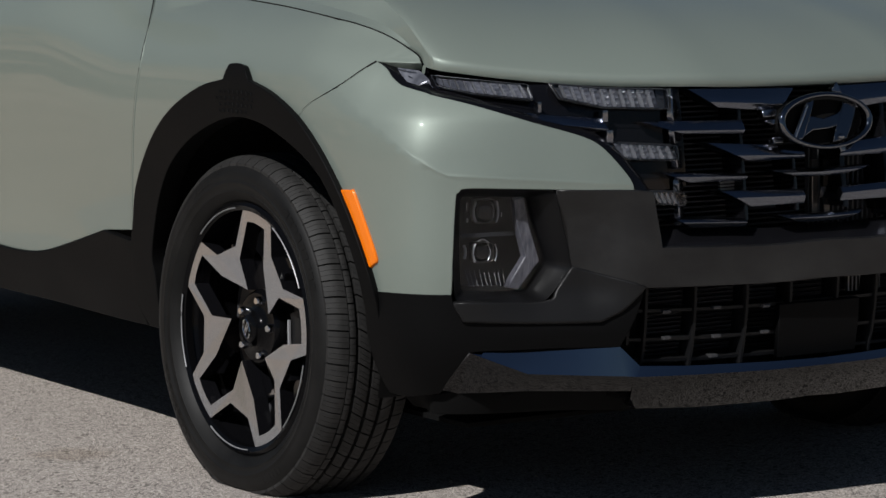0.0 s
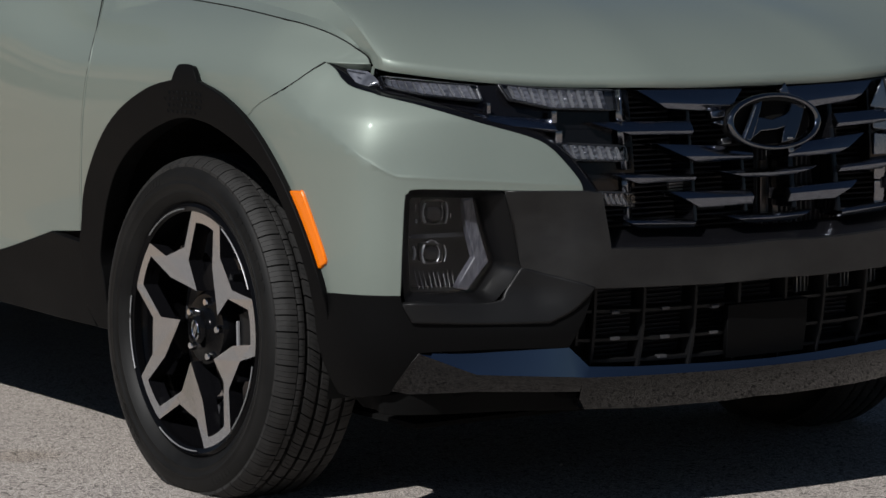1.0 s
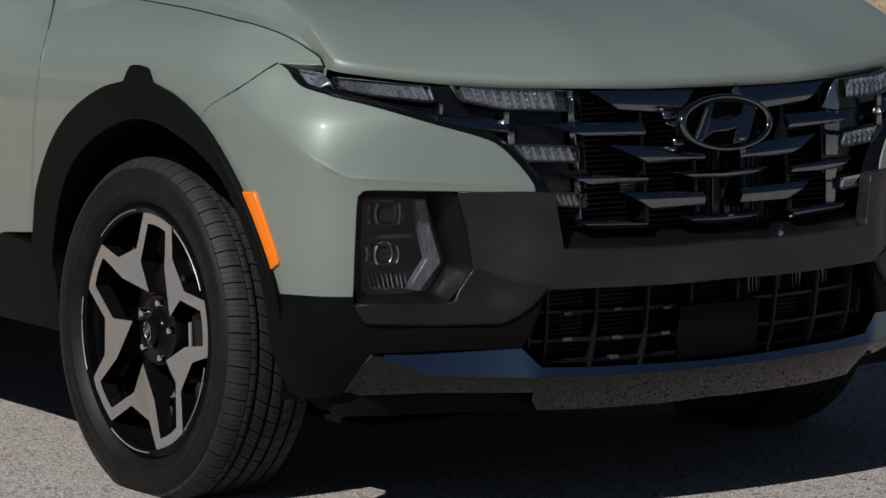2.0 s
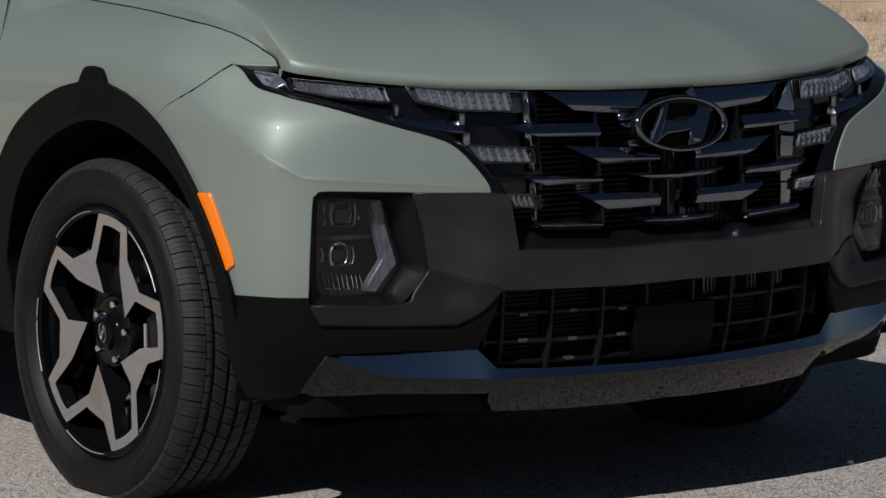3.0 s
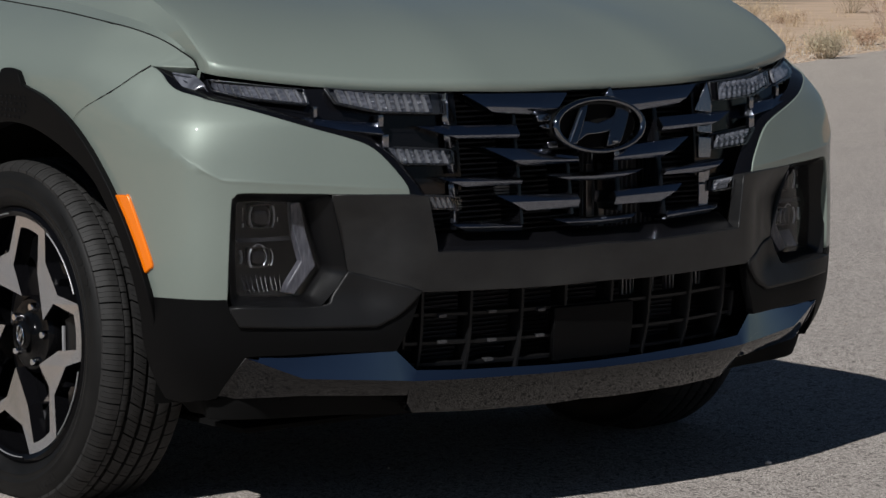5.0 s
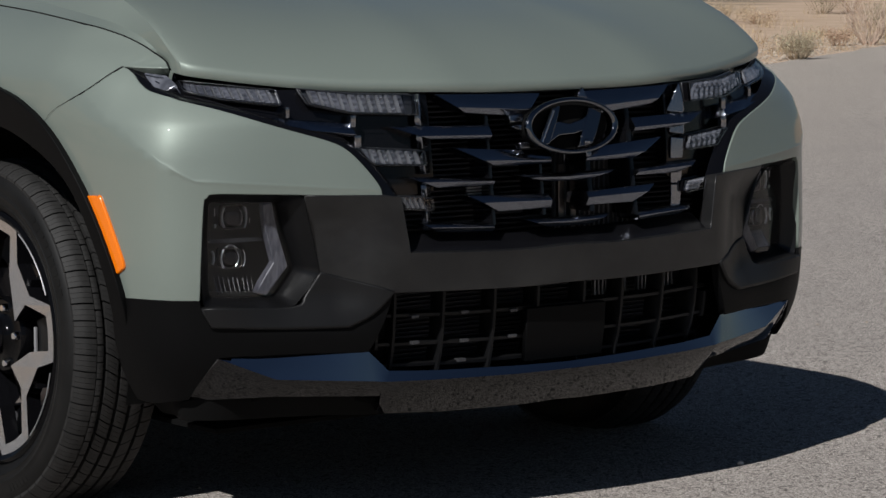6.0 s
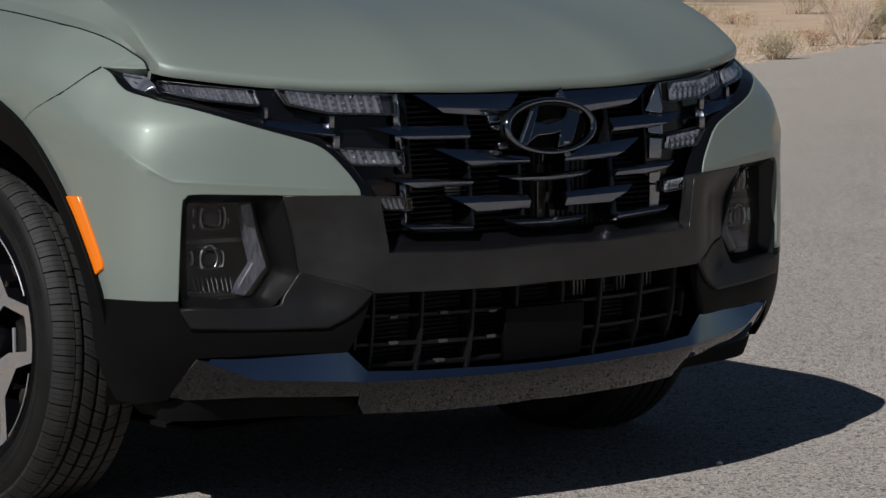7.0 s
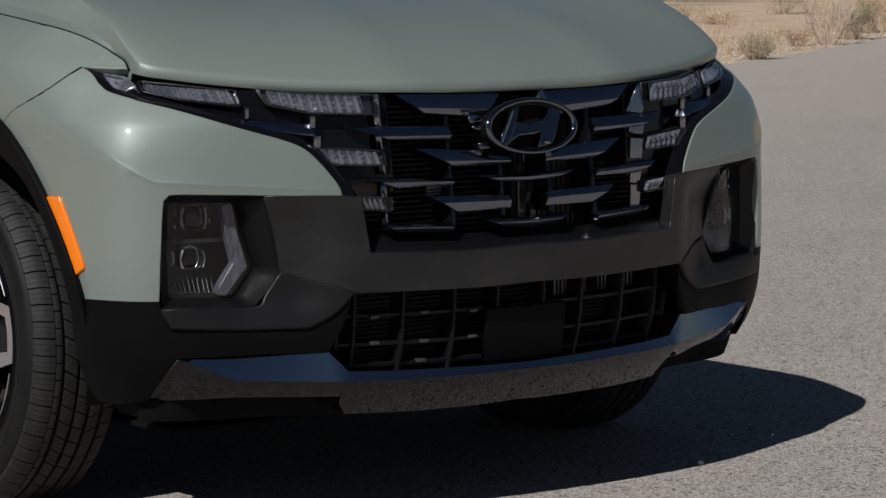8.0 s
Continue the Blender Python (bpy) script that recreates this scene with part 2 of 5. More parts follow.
def panel(name, mat, parent, ctrl, out=0.0, thick=0.018, cell=0.035, left=False, surf=None, label="", edge=0.0025, cuts=()):
    """A sheet of the body: the outline filled, laid on the skin, with a rounded edge and thickness."""
    surf = surf or skin
    pts = outline_points(ctrl)
    if left:
        pts = [(-s, z) for s, z in pts]
    area = sum(a[0] * b[1] - b[0] * a[1] for a, b in zip(pts, pts[1:] + pts[:1]))
    if area < 0:
        pts.reverse()
    bm = bmesh.new()
    f = bm.faces.new([bm.verts.new((s, z, 0)) for s, z in pts])
    bm.normal_update()
    bmesh.ops.triangulate(bm, faces=[f], ngon_method="EAR_CLIP")
    for k in (0, 1):
        lo, hi = min(p[k] for p in pts), max(p[k] for p in pts)
        count = int((hi - lo) / cell)
        for i in range(1, count + 1):
            at, no = [0, 0, 0], [0, 0, 0]
            at[k], no[k] = lo + (hi - lo) * i / (count + 1), 1
            bmesh.ops.bisect_plane(bm, geom=bm.verts[:] + bm.edges[:] + bm.faces[:], dist=1e-5, plane_co=at, plane_no=no)
    for at, along in cuts:
        for shift in (-0.006, -0.002, 0.002, 0.006):
            bmesh.ops.bisect_plane(bm, geom=bm.verts[:] + bm.edges[:] + bm.faces[:], dist=1e-5, plane_co=(at[0], at[1] + shift, 0), plane_no=(-along[1], along[0], 0))
    bm.verts.index_update()
    flat = [v.co.copy() for v in bm.verts]
    places, normals = [], []
    e = 1e-3
    for v in flat:
        p = Vector(surf(v.x, v.y, out))
        a = Vector(surf(v.x + e, v.y, out)) - Vector(surf(v.x - e, v.y, out))
        b = Vector(surf(v.x, v.y + e, out)) - Vector(surf(v.x, v.y - e, out))
        nrm = a.cross(b)
        nrm.normalize()
        if nrm.dot(Vector((p.x, p.y - 1.0, 0))) < 0:
            nrm.negate()
        places.append(p)
        normals.append(nrm)
    faces = []
    for fc in bm.faces:
        ids = [v.index for v in fc.verts]
        n = (places[ids[1]] - places[ids[0]]).cross(places[ids[2]] - places[ids[0]])
        faces.append(ids if n.dot(normals[ids[0]]) > 0 else ids[::-1])
    verts = list(places)
    loop_normals = [normals[i] for fc in faces for i in fc]
    # the rounded edge and the sheet's thickness
    inner = {}
    rim = [ed for ed in bm.edges if ed.is_boundary]
    ways = {}
    for ed in rim:
        a, b = ed.verts
        mid = ed.link_faces[0].calc_center_median()
        d = (places[b.index] - places[a.index]).normalized()
        away = d.cross(normals[a.index])
        inside = sum((places[v.index] for v in ed.link_faces[0].verts), Vector()) / len(ed.link_faces[0].verts)
        if away.dot(inside - places[a.index]) > 0:
            away.negate()
        for v in (a, b):
            ways.setdefault(v.index, Vector())
            ways[v.index] += away
    ring = {}
    for i, w in ways.items():
        w = w.normalized() if w.length > 1e-6 else Vector((0, 0, 0))
        n = normals[i]
        ids = []
        for sideways, down in ((0.7 * edge, 0.3 * edge), (edge, edge), (edge, max(thick, edge * 1.5))):
            ids.append(len(verts))
            verts.append(places[i] + w * sideways - n * down)
        ring[i] = (ids, (n, (n + w).normalized(), w))
    for ed in rim:
        a, b = (v.index for v in ed.verts)
        (ia, na), (ib, nb) = ring[a], ring[b]
        rows_a, rows_b = [a] + ia, [b] + ib
        na, nb = [na[0], na[1], na[2], na[2]], [nb[0], nb[1], nb[2], nb[2]]
        for k in range(3):
            q = [rows_a[k], rows_b[k], rows_b[k + 1], rows_a[k + 1]]
            qn = [na[k], nb[k], nb[k + 1], na[k + 1]]
            n = (verts[q[1]] - verts[q[0]]).cross(verts[q[3]] - verts[q[0]])
            if n.dot(qn[0] + qn[2]) < 0:
                q.reverse()
                qn.reverse()
            faces.append(q)
            loop_normals += qn
    bm.free()
    me = bpy.data.meshes.new(name)
    me.from_pydata(verts, [], faces)
    me.materials.append(mat)
    me.polygons.foreach_set("use_smooth", [True] * len(me.polygons))
    me.normals_split_custom_set([tuple(n) for n in loop_normals])
    ob = new(name, me)
    ob.parent = parent
    return tagged(ob, label)


def strip(name, mat, parent, rows, label="", smooth=40, closed=False):
    """A sheet through rows of points, each as long as the next."""
    bm = bmesh.new()
    vs = [[bm.verts.new(p) for p in r] for r in rows]
    for a, b in zip(vs, vs[1:] + (vs[:1] if closed else [])):
        for i in range(len(a) - 1):
            bm.faces.new((a[i], a[i + 1], b[i + 1], b[i]))
    return part(name, bm, mat, parent, label, smooth)


def sweep(ctrl, count):
    """Points spread along an open smooth line through (a, b, ...) marks."""
    ks = list(range(len(ctrl)))
    curves = [smooth_curve(ks, [c[k] for c in ctrl]) for k in range(len(ctrl[0]))]
    return [tuple(c(i * (len(ctrl) - 1) / (count - 1)) for c in curves) for i in range(count)]


# ---- ground ----
ALONG, ACROSS = Vector((0.85, 0.527)), Vector((-0.527, 0.85))     # the road's way, and to its far side
STAIN = (-1.02, 0.60, 0.012)


def asphalt():
    m = material("asphalt", (0.2, 0.19, 0.175), 0.85)
    n, r = vary(m, (0.165, 0.155, 0.146), (0.632, 0.586, 0.549), 640, 4, (0.3, 0.7), roughness=0.75)
    big = node(m, "ShaderNodeTexNoise", Scale=0.9, Detail=5.0)
    wire(m, coords(m), big.inputs["Vector"])
    tone = m.node_tree.nodes.new("ShaderNodeValToRGB")
    tone.color_ramp.elements[0].color, tone.color_ramp.elements[1].color = (0.78, 0.78, 0.79, 1), (1, 0.985, 0.97, 1)
    wire(m, big.outputs["Fac"], tone.inputs["Fac"])
    stones = node(m, "ShaderNodeTexVoronoi", Scale=400.0)
    wire(m, coords(m), stones.inputs["Vector"])
    pick = m.node_tree.nodes.new("ShaderNodeValToRGB")
    pick.color_ramp.elements[0].position, pick.color_ramp.elements[1].position = 0.0, 1.0
    pick.color_ramp.elements[0].color, pick.color_ramp.elements[1].color = (0.16, 0.157, 0.154, 1), (1.80, 1.76, 1.72, 1)
    split = m.node_tree.nodes.new("ShaderNodeSeparateColor")
    wire(m, stones.outputs["Color"], split.inputs[0])
    wire(m, split.outputs[0], pick.inputs["Fac"])
    c = blend(m, "MULTIPLY", 1.0, r.outputs["Color"], tone.outputs["Color"])
    c = blend(m, "MULTIPLY", 0.95, c, pick.outputs["Color"])
    # a few larger dark stones
    large = node(m, "ShaderNodeTexVoronoi", Scale=120.0)
    wire(m, coords(m), large.inputs["Vector"])
    apart = m.node_tree.nodes.new("ShaderNodeSeparateColor")
    wire(m, large.outputs["Color"], apart.inputs[0])
    few = node(m, "ShaderNodeMapRange")
    few.inputs["From Min"].default_value, few.inputs["From Max"].default_value = 0.90, 0.94
    wire(m, apart.outputs[1], few.inputs["Value"])
    dark = m.node_tree.nodes.new("ShaderNodeRGB")
    dark.outputs[0].default_value = (0.13, 0.12, 0.112, 1)
    c = blend(m, "MIX", few.outputs["Result"], c, dark.outputs[0])
    # a paler, sand-coloured tone blended in towards the far verge
    aside = node(m, "ShaderNodeVectorMath")
    aside.operation = "DOT_PRODUCT"
    aside.inputs[1].default_value = (ACROSS.x, ACROSS.y, 0)
    wire(m, coords(m), aside.inputs[0])
    sandy = node(m, "ShaderNodeMapRange")
    sandy.inputs["From Min"].default_value, sandy.inputs["From Max"].default_value = 0.3, 4.0
    sandy.inputs["To Max"].default_value = 0.45
    wire(m, aside.outputs["Value"], sandy.inputs["Value"])
    sand_tone = m.node_tree.nodes.new("ShaderNodeRGB")
    sand_tone.outputs[0].default_value = (0.46, 0.405, 0.345, 1)
    c = blend(m, "MIX", sandy.outputs["Result"], c, sand_tone.outputs[0])
    # one old brown stain beside the front wheel
    place = node(m, "ShaderNodeVectorMath")
    place.operation = "DISTANCE"
    place.inputs[1].default_value = STAIN
    wire(m, coords(m), place.inputs[0])
    ragged = node(m, "ShaderNodeMath")
    ragged.operation = "MULTIPLY_ADD"
    ragged.inputs[1].default_value = 0.12
    blot = node(m, "ShaderNodeTexNoise", Scale=14.0, Detail=5.0)
    wire(m, coords(m), blot.inputs["Vector"])
    wire(m, blot.outputs["Fac"], ragged.inputs[0])
    wire(m, place.outputs["Value"], ragged.inputs[2])
    edge = node(m, "ShaderNodeMapRange")
    edge.inputs["From Min"].default_value, edge.inputs["From Max"].default_value = 0.17, 0.11
    edge.inputs["To Max"].default_value = 0.7
    wire(m, ragged.outputs[0], edge.inputs["Value"])
    brown = m.node_tree.nodes.new("ShaderNodeRGB")
    brown.outputs[0].default_value = (0.80, 0.76, 0.71, 1)
    c = blend(m, "MULTIPLY", edge.outputs["Result"], c, brown.outputs[0])
    wire(m, c, m.node_tree.nodes["Principled BSDF"].inputs["Base Color"])
    m.node_tree.nodes["Principled BSDF"].inputs["Specular IOR Level"].default_value = 0.0
    bump(m, stones.outputs["Distance"], 0.3, 0.004)
    return m


def sand():
    m = material("desert_sand", (0.4, 0.3, 0.2), 0.95)
    n, r = vary(m, (0.44, 0.315, 0.215), (0.58, 0.43, 0.31), 1.2, 8, roughness=0.7)
    # unseen dark scrub patches behind the truck, added to band the door's reflection
    scrub = node(m, "ShaderNodeTexNoise", Scale=0.22, Detail=5.0, Roughness=0.5, Distortion=1.2)
    wire(m, coords(m), scrub.inputs["Vector"])
    where = m.node_tree.nodes.new("ShaderNodeValToRGB")
    where.color_ramp.elements[0].position, where.color_ramp.elements[1].position = 0.44, 0.54
    wire(m, scrub.outputs["Fac"], where.inputs["Fac"])
    green = m.node_tree.nodes.new("ShaderNodeRGB")
    green.outputs[0].default_value = (0.085, 0.09, 0.06, 1)
    far = node(m, "ShaderNodeVectorMath")
    far.operation = "DOT_PRODUCT"
    far.inputs[1].default_value = (-0.55, 0.83, 0)
    wire(m, coords(m), far.inputs[0])
    out_there = node(m, "ShaderNodeMapRange")
    out_there.inputs["From Min"].default_value, out_there.inputs["From Max"].default_value = 7.5, 10
    wire(m, far.outputs["Value"], out_there.inputs["Value"])
    both = node(m, "ShaderNodeMath")
    both.operation = "MULTIPLY"
    wire(m, where.outputs["Color"], both.inputs[0])
    wire(m, out_there.outputs["Result"], both.inputs[1])
    wire(m, blend(m, "MIX", both.outputs[0], r.outputs["Color"], green.outputs[0]), m.node_tree.nodes["Principled BSDF"].inputs["Base Color"])
    bump(m, n.outputs["Fac"], 0.6, 0.05)
    return m


GROUND = 0.012


def terrain():
    """Desert to the horizon: flat by the road, rolling up to low hills far away."""
    bm = bmesh.new()
    radii = [0, 6, 12, 18, 24, 32, 42, 56, 75, 100, 135, 180, 240, 320, 420, 560, 760, 1100, 1800, 3000]
    rings = []
    for r in radii:
        ring = []
        for k in range(72):
            a = 2 * math.pi * k / 72
            x, y = r * math.cos(a), r * math.sin(a)
            h = GROUND - 0.012
            if r > 30:
                h += (r - 30) * 0.012 * (0.5 + noise.noise(Vector((x / 60, y / 60, 0.3)))) * ease(30, 120, r)
                h += ease(180, 560, r) * 26 * (0.35 + max(0, noise.noise(Vector((x / 190, y / 190, 2.1)))) * 1.6)
            # a hillside to the rear of the truck's right, which its door mirrors
            h += 46 * math.exp(-((x + 150) / 70) ** 2 - ((y - 190) / 60) ** 2)
            # an unseen near bank, added so its shaded side darkens the door's reflection
            h += 8.0 * math.exp(-((x + 24) / 12) ** 2 - ((y - 36) / 12) ** 2)
            ring.append(bm.verts.new((x, y, h)))
            if r == 0:
                break
        rings.append(ring)
    for k in range(72):
        bm.faces.new((rings[0][0], rings[1][k], rings[1][(k + 1) % 72]))
    for a, b in zip(rings[1:], rings[2:]):
        for k in range(72):
            bm.faces.new((a[k], b[k], b[(k + 1) % 72], a[(k + 1) % 72]))
    ob = part("ground", bm, sand(), None, "", 180)
    return tagged(ob, "sandy tan desert ground with low hills far off", "ground", kind="structure")


terrain()


def road():
    bm = bmesh.new()
    far, near = [], []
    for k in range(-160, 221):
        d = k * 0.35
        wob = 0.10 * noise.noise(Vector((d * 0.9, 1.7, 0))) + 0.05 * noise.noise(Vector((d * 3.1, 5.2, 0)))
        f = ALONG * d + ACROSS * (4.15 + wob)
        n = ALONG * d - ACROSS * (14 + wob)
        far.append(bm.verts.new((f.x, f.y, GROUND)))
        near.append(bm.verts.new((n.x, n.y, GROUND)))
    for i in range(len(far) - 1):
        bm.faces.new((far[i + 1], far[i], near[i], near[i + 1]))
    ob = part("road", bm, asphalt(), None)
    return tagged(ob, "sunlit light grey asphalt road with coarse grit", "road", kind="structure")


road()

# ---- the pickup ----
truck = thing("pickup_truck", (0, 0, 0), "sage green pickup truck with black cladding on asphalt", "truck")

FENDER = [(2.092, 0.55, 1), (2.039, 0.75), (2.008, 0.867), (1.995, 0.944), (2.037, 1.006), (2.147, 1.066), (2.217, 1.093, 1), (2, 1.085), (1.748, 1.073), (1.505, 1.06), (1.281, 1.042), (1.188, 1.027), (1.101, 1.003), (1.029, 0.978), (0.999, 0.962, 1), (1.1, 0.964, 1), (1.152, 0.915), (1.246, 0.871), (1.285, 0.842, 1), (1.346, 0.837), (1.494, 0.872), (1.607, 0.866), (1.719, 0.843), (1.83, 0.787), (1.942, 0.704), (2.021, 0.608)]
BUMPER = [(1.095, 0.962, 1), (1.148, 0.913), (1.242, 0.869), (1.285, 0.838, 1), (1.199, 0.74), (1.16, 0.696), (1.111, 0.63), (1.047, 0.532), (1.033, 0.505, 1), (0.966, 0.504), (0.847, 0.503, 1), (0.844, 0.587), (0.838, 0.695), (0.831, 0.711), (0.815, 0.719), (0.73, 0.717), (0.614, 0.712), (0.469, 0.704, 1), (0.477, 0.727), (0.51, 0.768), (0.544, 0.799), (0.585, 0.817), (0.664, 0.84), (0.779, 0.875), (0.869, 0.895), (0.988, 0.913), (1.031, 0.929), (1.061, 0.948)]
DOOR = [(2.9, 0.43, 1), (3.35, 0.45), (3.7, 0.52, 1), (3.72, 0.9), (3.6, 1.09, 1), (2.6, 1.1), (2.234, 1.095, 1), (2.155, 1.066), (2.043, 1.005), (2.001, 0.944), (2.015, 0.867), (2.046, 0.749), (2.101, 0.542, 1), (2.252, 0.529, 1), (2.518, 0.466), (2.635, 0.445), (2.753, 0.437)]
CLADDING = [(2.097, 0.513, 1), (2.237, 0.525, 1), (2.502, 0.463), (2.618, 0.441), (2.736, 0.434), (2.9, 0.437), (3.4, 0.46), (3.75, 0.55, 1), (3.7, 0.318, 1), (2.877, 0.324), (2.388, 0.322), (1.983, 0.323, 1), (2.057, 0.322, 1), (2.094, 0.392)]
FLARE = [(2.036, 0.324, 1), (2.081, 0.393), (2.082, 0.512), (2.064, 0.553), (2.026, 0.647), (1.932, 0.756), (1.826, 0.832), (1.692, 0.887), (1.582, 0.909, 1), (1.569, 0.934), (1.557, 0.943), (1.515, 0.944), (1.494, 0.934), (1.474, 0.911, 1), (1.368, 0.884), (1.258, 0.83), (1.162, 0.743), (1.079, 0.634), (1.019, 0.508), (1.022, 0.418), (1.015, 0.301, 1), (1.023, 0.297, 1), (1.037, 0.382), (1.052, 0.45), (1.055, 0.521), (1.096, 0.609), (1.163, 0.702), (1.229, 0.756), (1.325, 0.8), (1.44, 0.83), (1.565, 0.83), (1.724, 0.781), (1.845, 0.711), (1.919, 0.629), (1.97, 0.535), (1.987, 0.481), (1.976, 0.43), (1.971, 0.324, 1)]
MARKER = [(1.136, 0.699, 1), (1.093, 0.701), (1.079, 0.692), (1.019, 0.58), (1.022, 0.563), (1.041, 0.551, 1), (1.067, 0.588), (1.119, 0.665)]
VALANCE = [(1.058, 0.501, 1), (0.966, 0.504), (0.847, 0.504, 1), (0.844, 0.485, 1), (0.612, 0.471, 1), (0.447, 0.506, 1), (0.464, 0.45), (0.495, 0.389, 1), (0.66, 0.392), (0.811, 0.389, 1), (0.875, 0.3, 1), (0.997, 0.288), (1.044, 0.292, 1), (1.051, 0.345), (1.057, 0.415)]
LOWER = [(1.068, 0.291, 1), (0.883, 0.293, 1), (0.845, 0.298), (0.792, 0.303), (0.644, 0.3), (0.445, 0.292, 1), (0.437, 0.278, 1), (0.447, 0.267, 1), (0.422, 0.241, 1), (0.65, 0.247), (0.845, 0.253), (1.047, 0.255, 1)]


def chin_skin(s, z, out=0.0):
    """The chin: behind the trim in the middle, flush with the skin at the corners, and tucked in again by the wheel."""
    return skin(s, z, out - 0.045 + (0.035 + 0.35 * (0.293 - z)) * ease(0.55, 0.85, abs(s)) * (1 - ease(0.9, 1.03, abs(s))))


LIP = [(0.838, 0.487, 1), (0.655, 0.482), (0.62, 0.508), (0.591, 0.548, 1), (0.449, 0.509, 1), (0.492, 0.469), (0.54, 0.447, 1), (0.674, 0.449), (0.821, 0.455, 1)]
WING = [(0, 0.581), (0.149, 0.578), (0.41, 0.586, 1), (0.43, 0.7, 1), (0.469, 0.704, 1), (0.631, 0.708, 1), (0.589, 0.546, 1), (0.44, 0.509, 1), (0.147, 0.503), (0, 0.505), (-0.147, 0.503), (-0.44, 0.509, 1), (-0.589, 0.546, 1), (-0.631, 0.708, 1), (-0.469, 0.704, 1), (-0.43, 0.7, 1), (-0.41, 0.586, 1), (-0.149, 0.578)]


def flare_skin(s, z, out=0.0):
    """The arch trim stands proud of the skin, and runs out flush at its front foot."""
    return skin(s, z, out - 0.016 * (1 - ease(0.42, 0.52, z)) * (1 - ease(1.3, 1.6, abs(s))))


for left in (False, True):
    panel("fender", PAINT, truck, FENDER, left=left)
    panel("bumper_cover", PAINT, truck, BUMPER, left=left, surf=paint_skin, cell=0.02, cuts=((((-0.855 if left else 0.855), 0.744), (1, -0.07 if left else 0.07)), (((-0.855 if left else 0.855), 0.744), (1, -0.65 if left else 0.65))))
    panel("front_door", PAINT, truck, DOOR, left=left)
    panel("side_cladding", PLASTIC, truck, CLADDING, 0.008, left=left, label="black plastic lower door cladding")
    panel("wheel_arch", PLASTIC, truck, FLARE, 0.014, 0.05, left=left, surf=flare_skin, label="black plastic wheel arch trim")
    panel("side_marker", AMBER, truck, MARKER, 0.006, left=left, label="orange side marker lens", edge=0.004)
    panel("lower_bumper", PLASTIC, truck, VALANCE, 0.001, left=left)
    # the chin takes the darker underbody black in place of its shade
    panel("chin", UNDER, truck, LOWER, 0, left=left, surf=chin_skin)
    # unseen screen added behind the chin to stop sun through its slit
    panel("chin_leak_screen", UNDER, truck, [(1.05, 0.26, 1), (0.43, 0.25, 1), (0.43, 0.45, 1), (1.05, 0.45, 1)], -0.07, left=left)
    panel("lamp_lip", SATIN, truck, LIP, 0.010, 0.03, left=left, edge=0.006)

# dark strips for the shade in the shut lines of door and bumper
for line in ([(2.103, 0.549), (2.049, 0.749), (2.019, 0.866), (2.005, 0.944), (2.046, 1.005), (2.157, 1.066), (2.227, 1.093)], [(1.1, 0.963), (1.154, 0.914), (1.249, 0.87), (1.288, 0.841)]):
    for g in (-1, 1):
        part("shut_line_shade", tube([skin(g * s, z, -0.0017) for s, z in sweep(line, 40)], 0.0019, 6), RUBBER, truck, "dark strip for the shade in the shut line", 60)

panel("fascia", GREY, truck, WING, 0.006, 0.03, label="satin dark grey bumper fascia")
# ---- hood ----
HOOD_EDGE = [(0.0, -0.846, 0.907), (0.18, -0.838, 0.908), (0.303, -0.824, 0.912), (0.476, -0.765, 0.916), (0.638, -0.694, 0.930), (0.741, -0.643, 0.9445), (0.785, -0.608, 0.953)]
GAP = [(0.999, 0.962), (1.029, 0.978), (1.101, 1.003), (1.188, 1.027), (1.281, 1.042), (1.505, 1.06), (1.748, 1.073), (2, 1.085), (2.217, 1.093), (2.5, 1.1), (2.75, 1.105)]


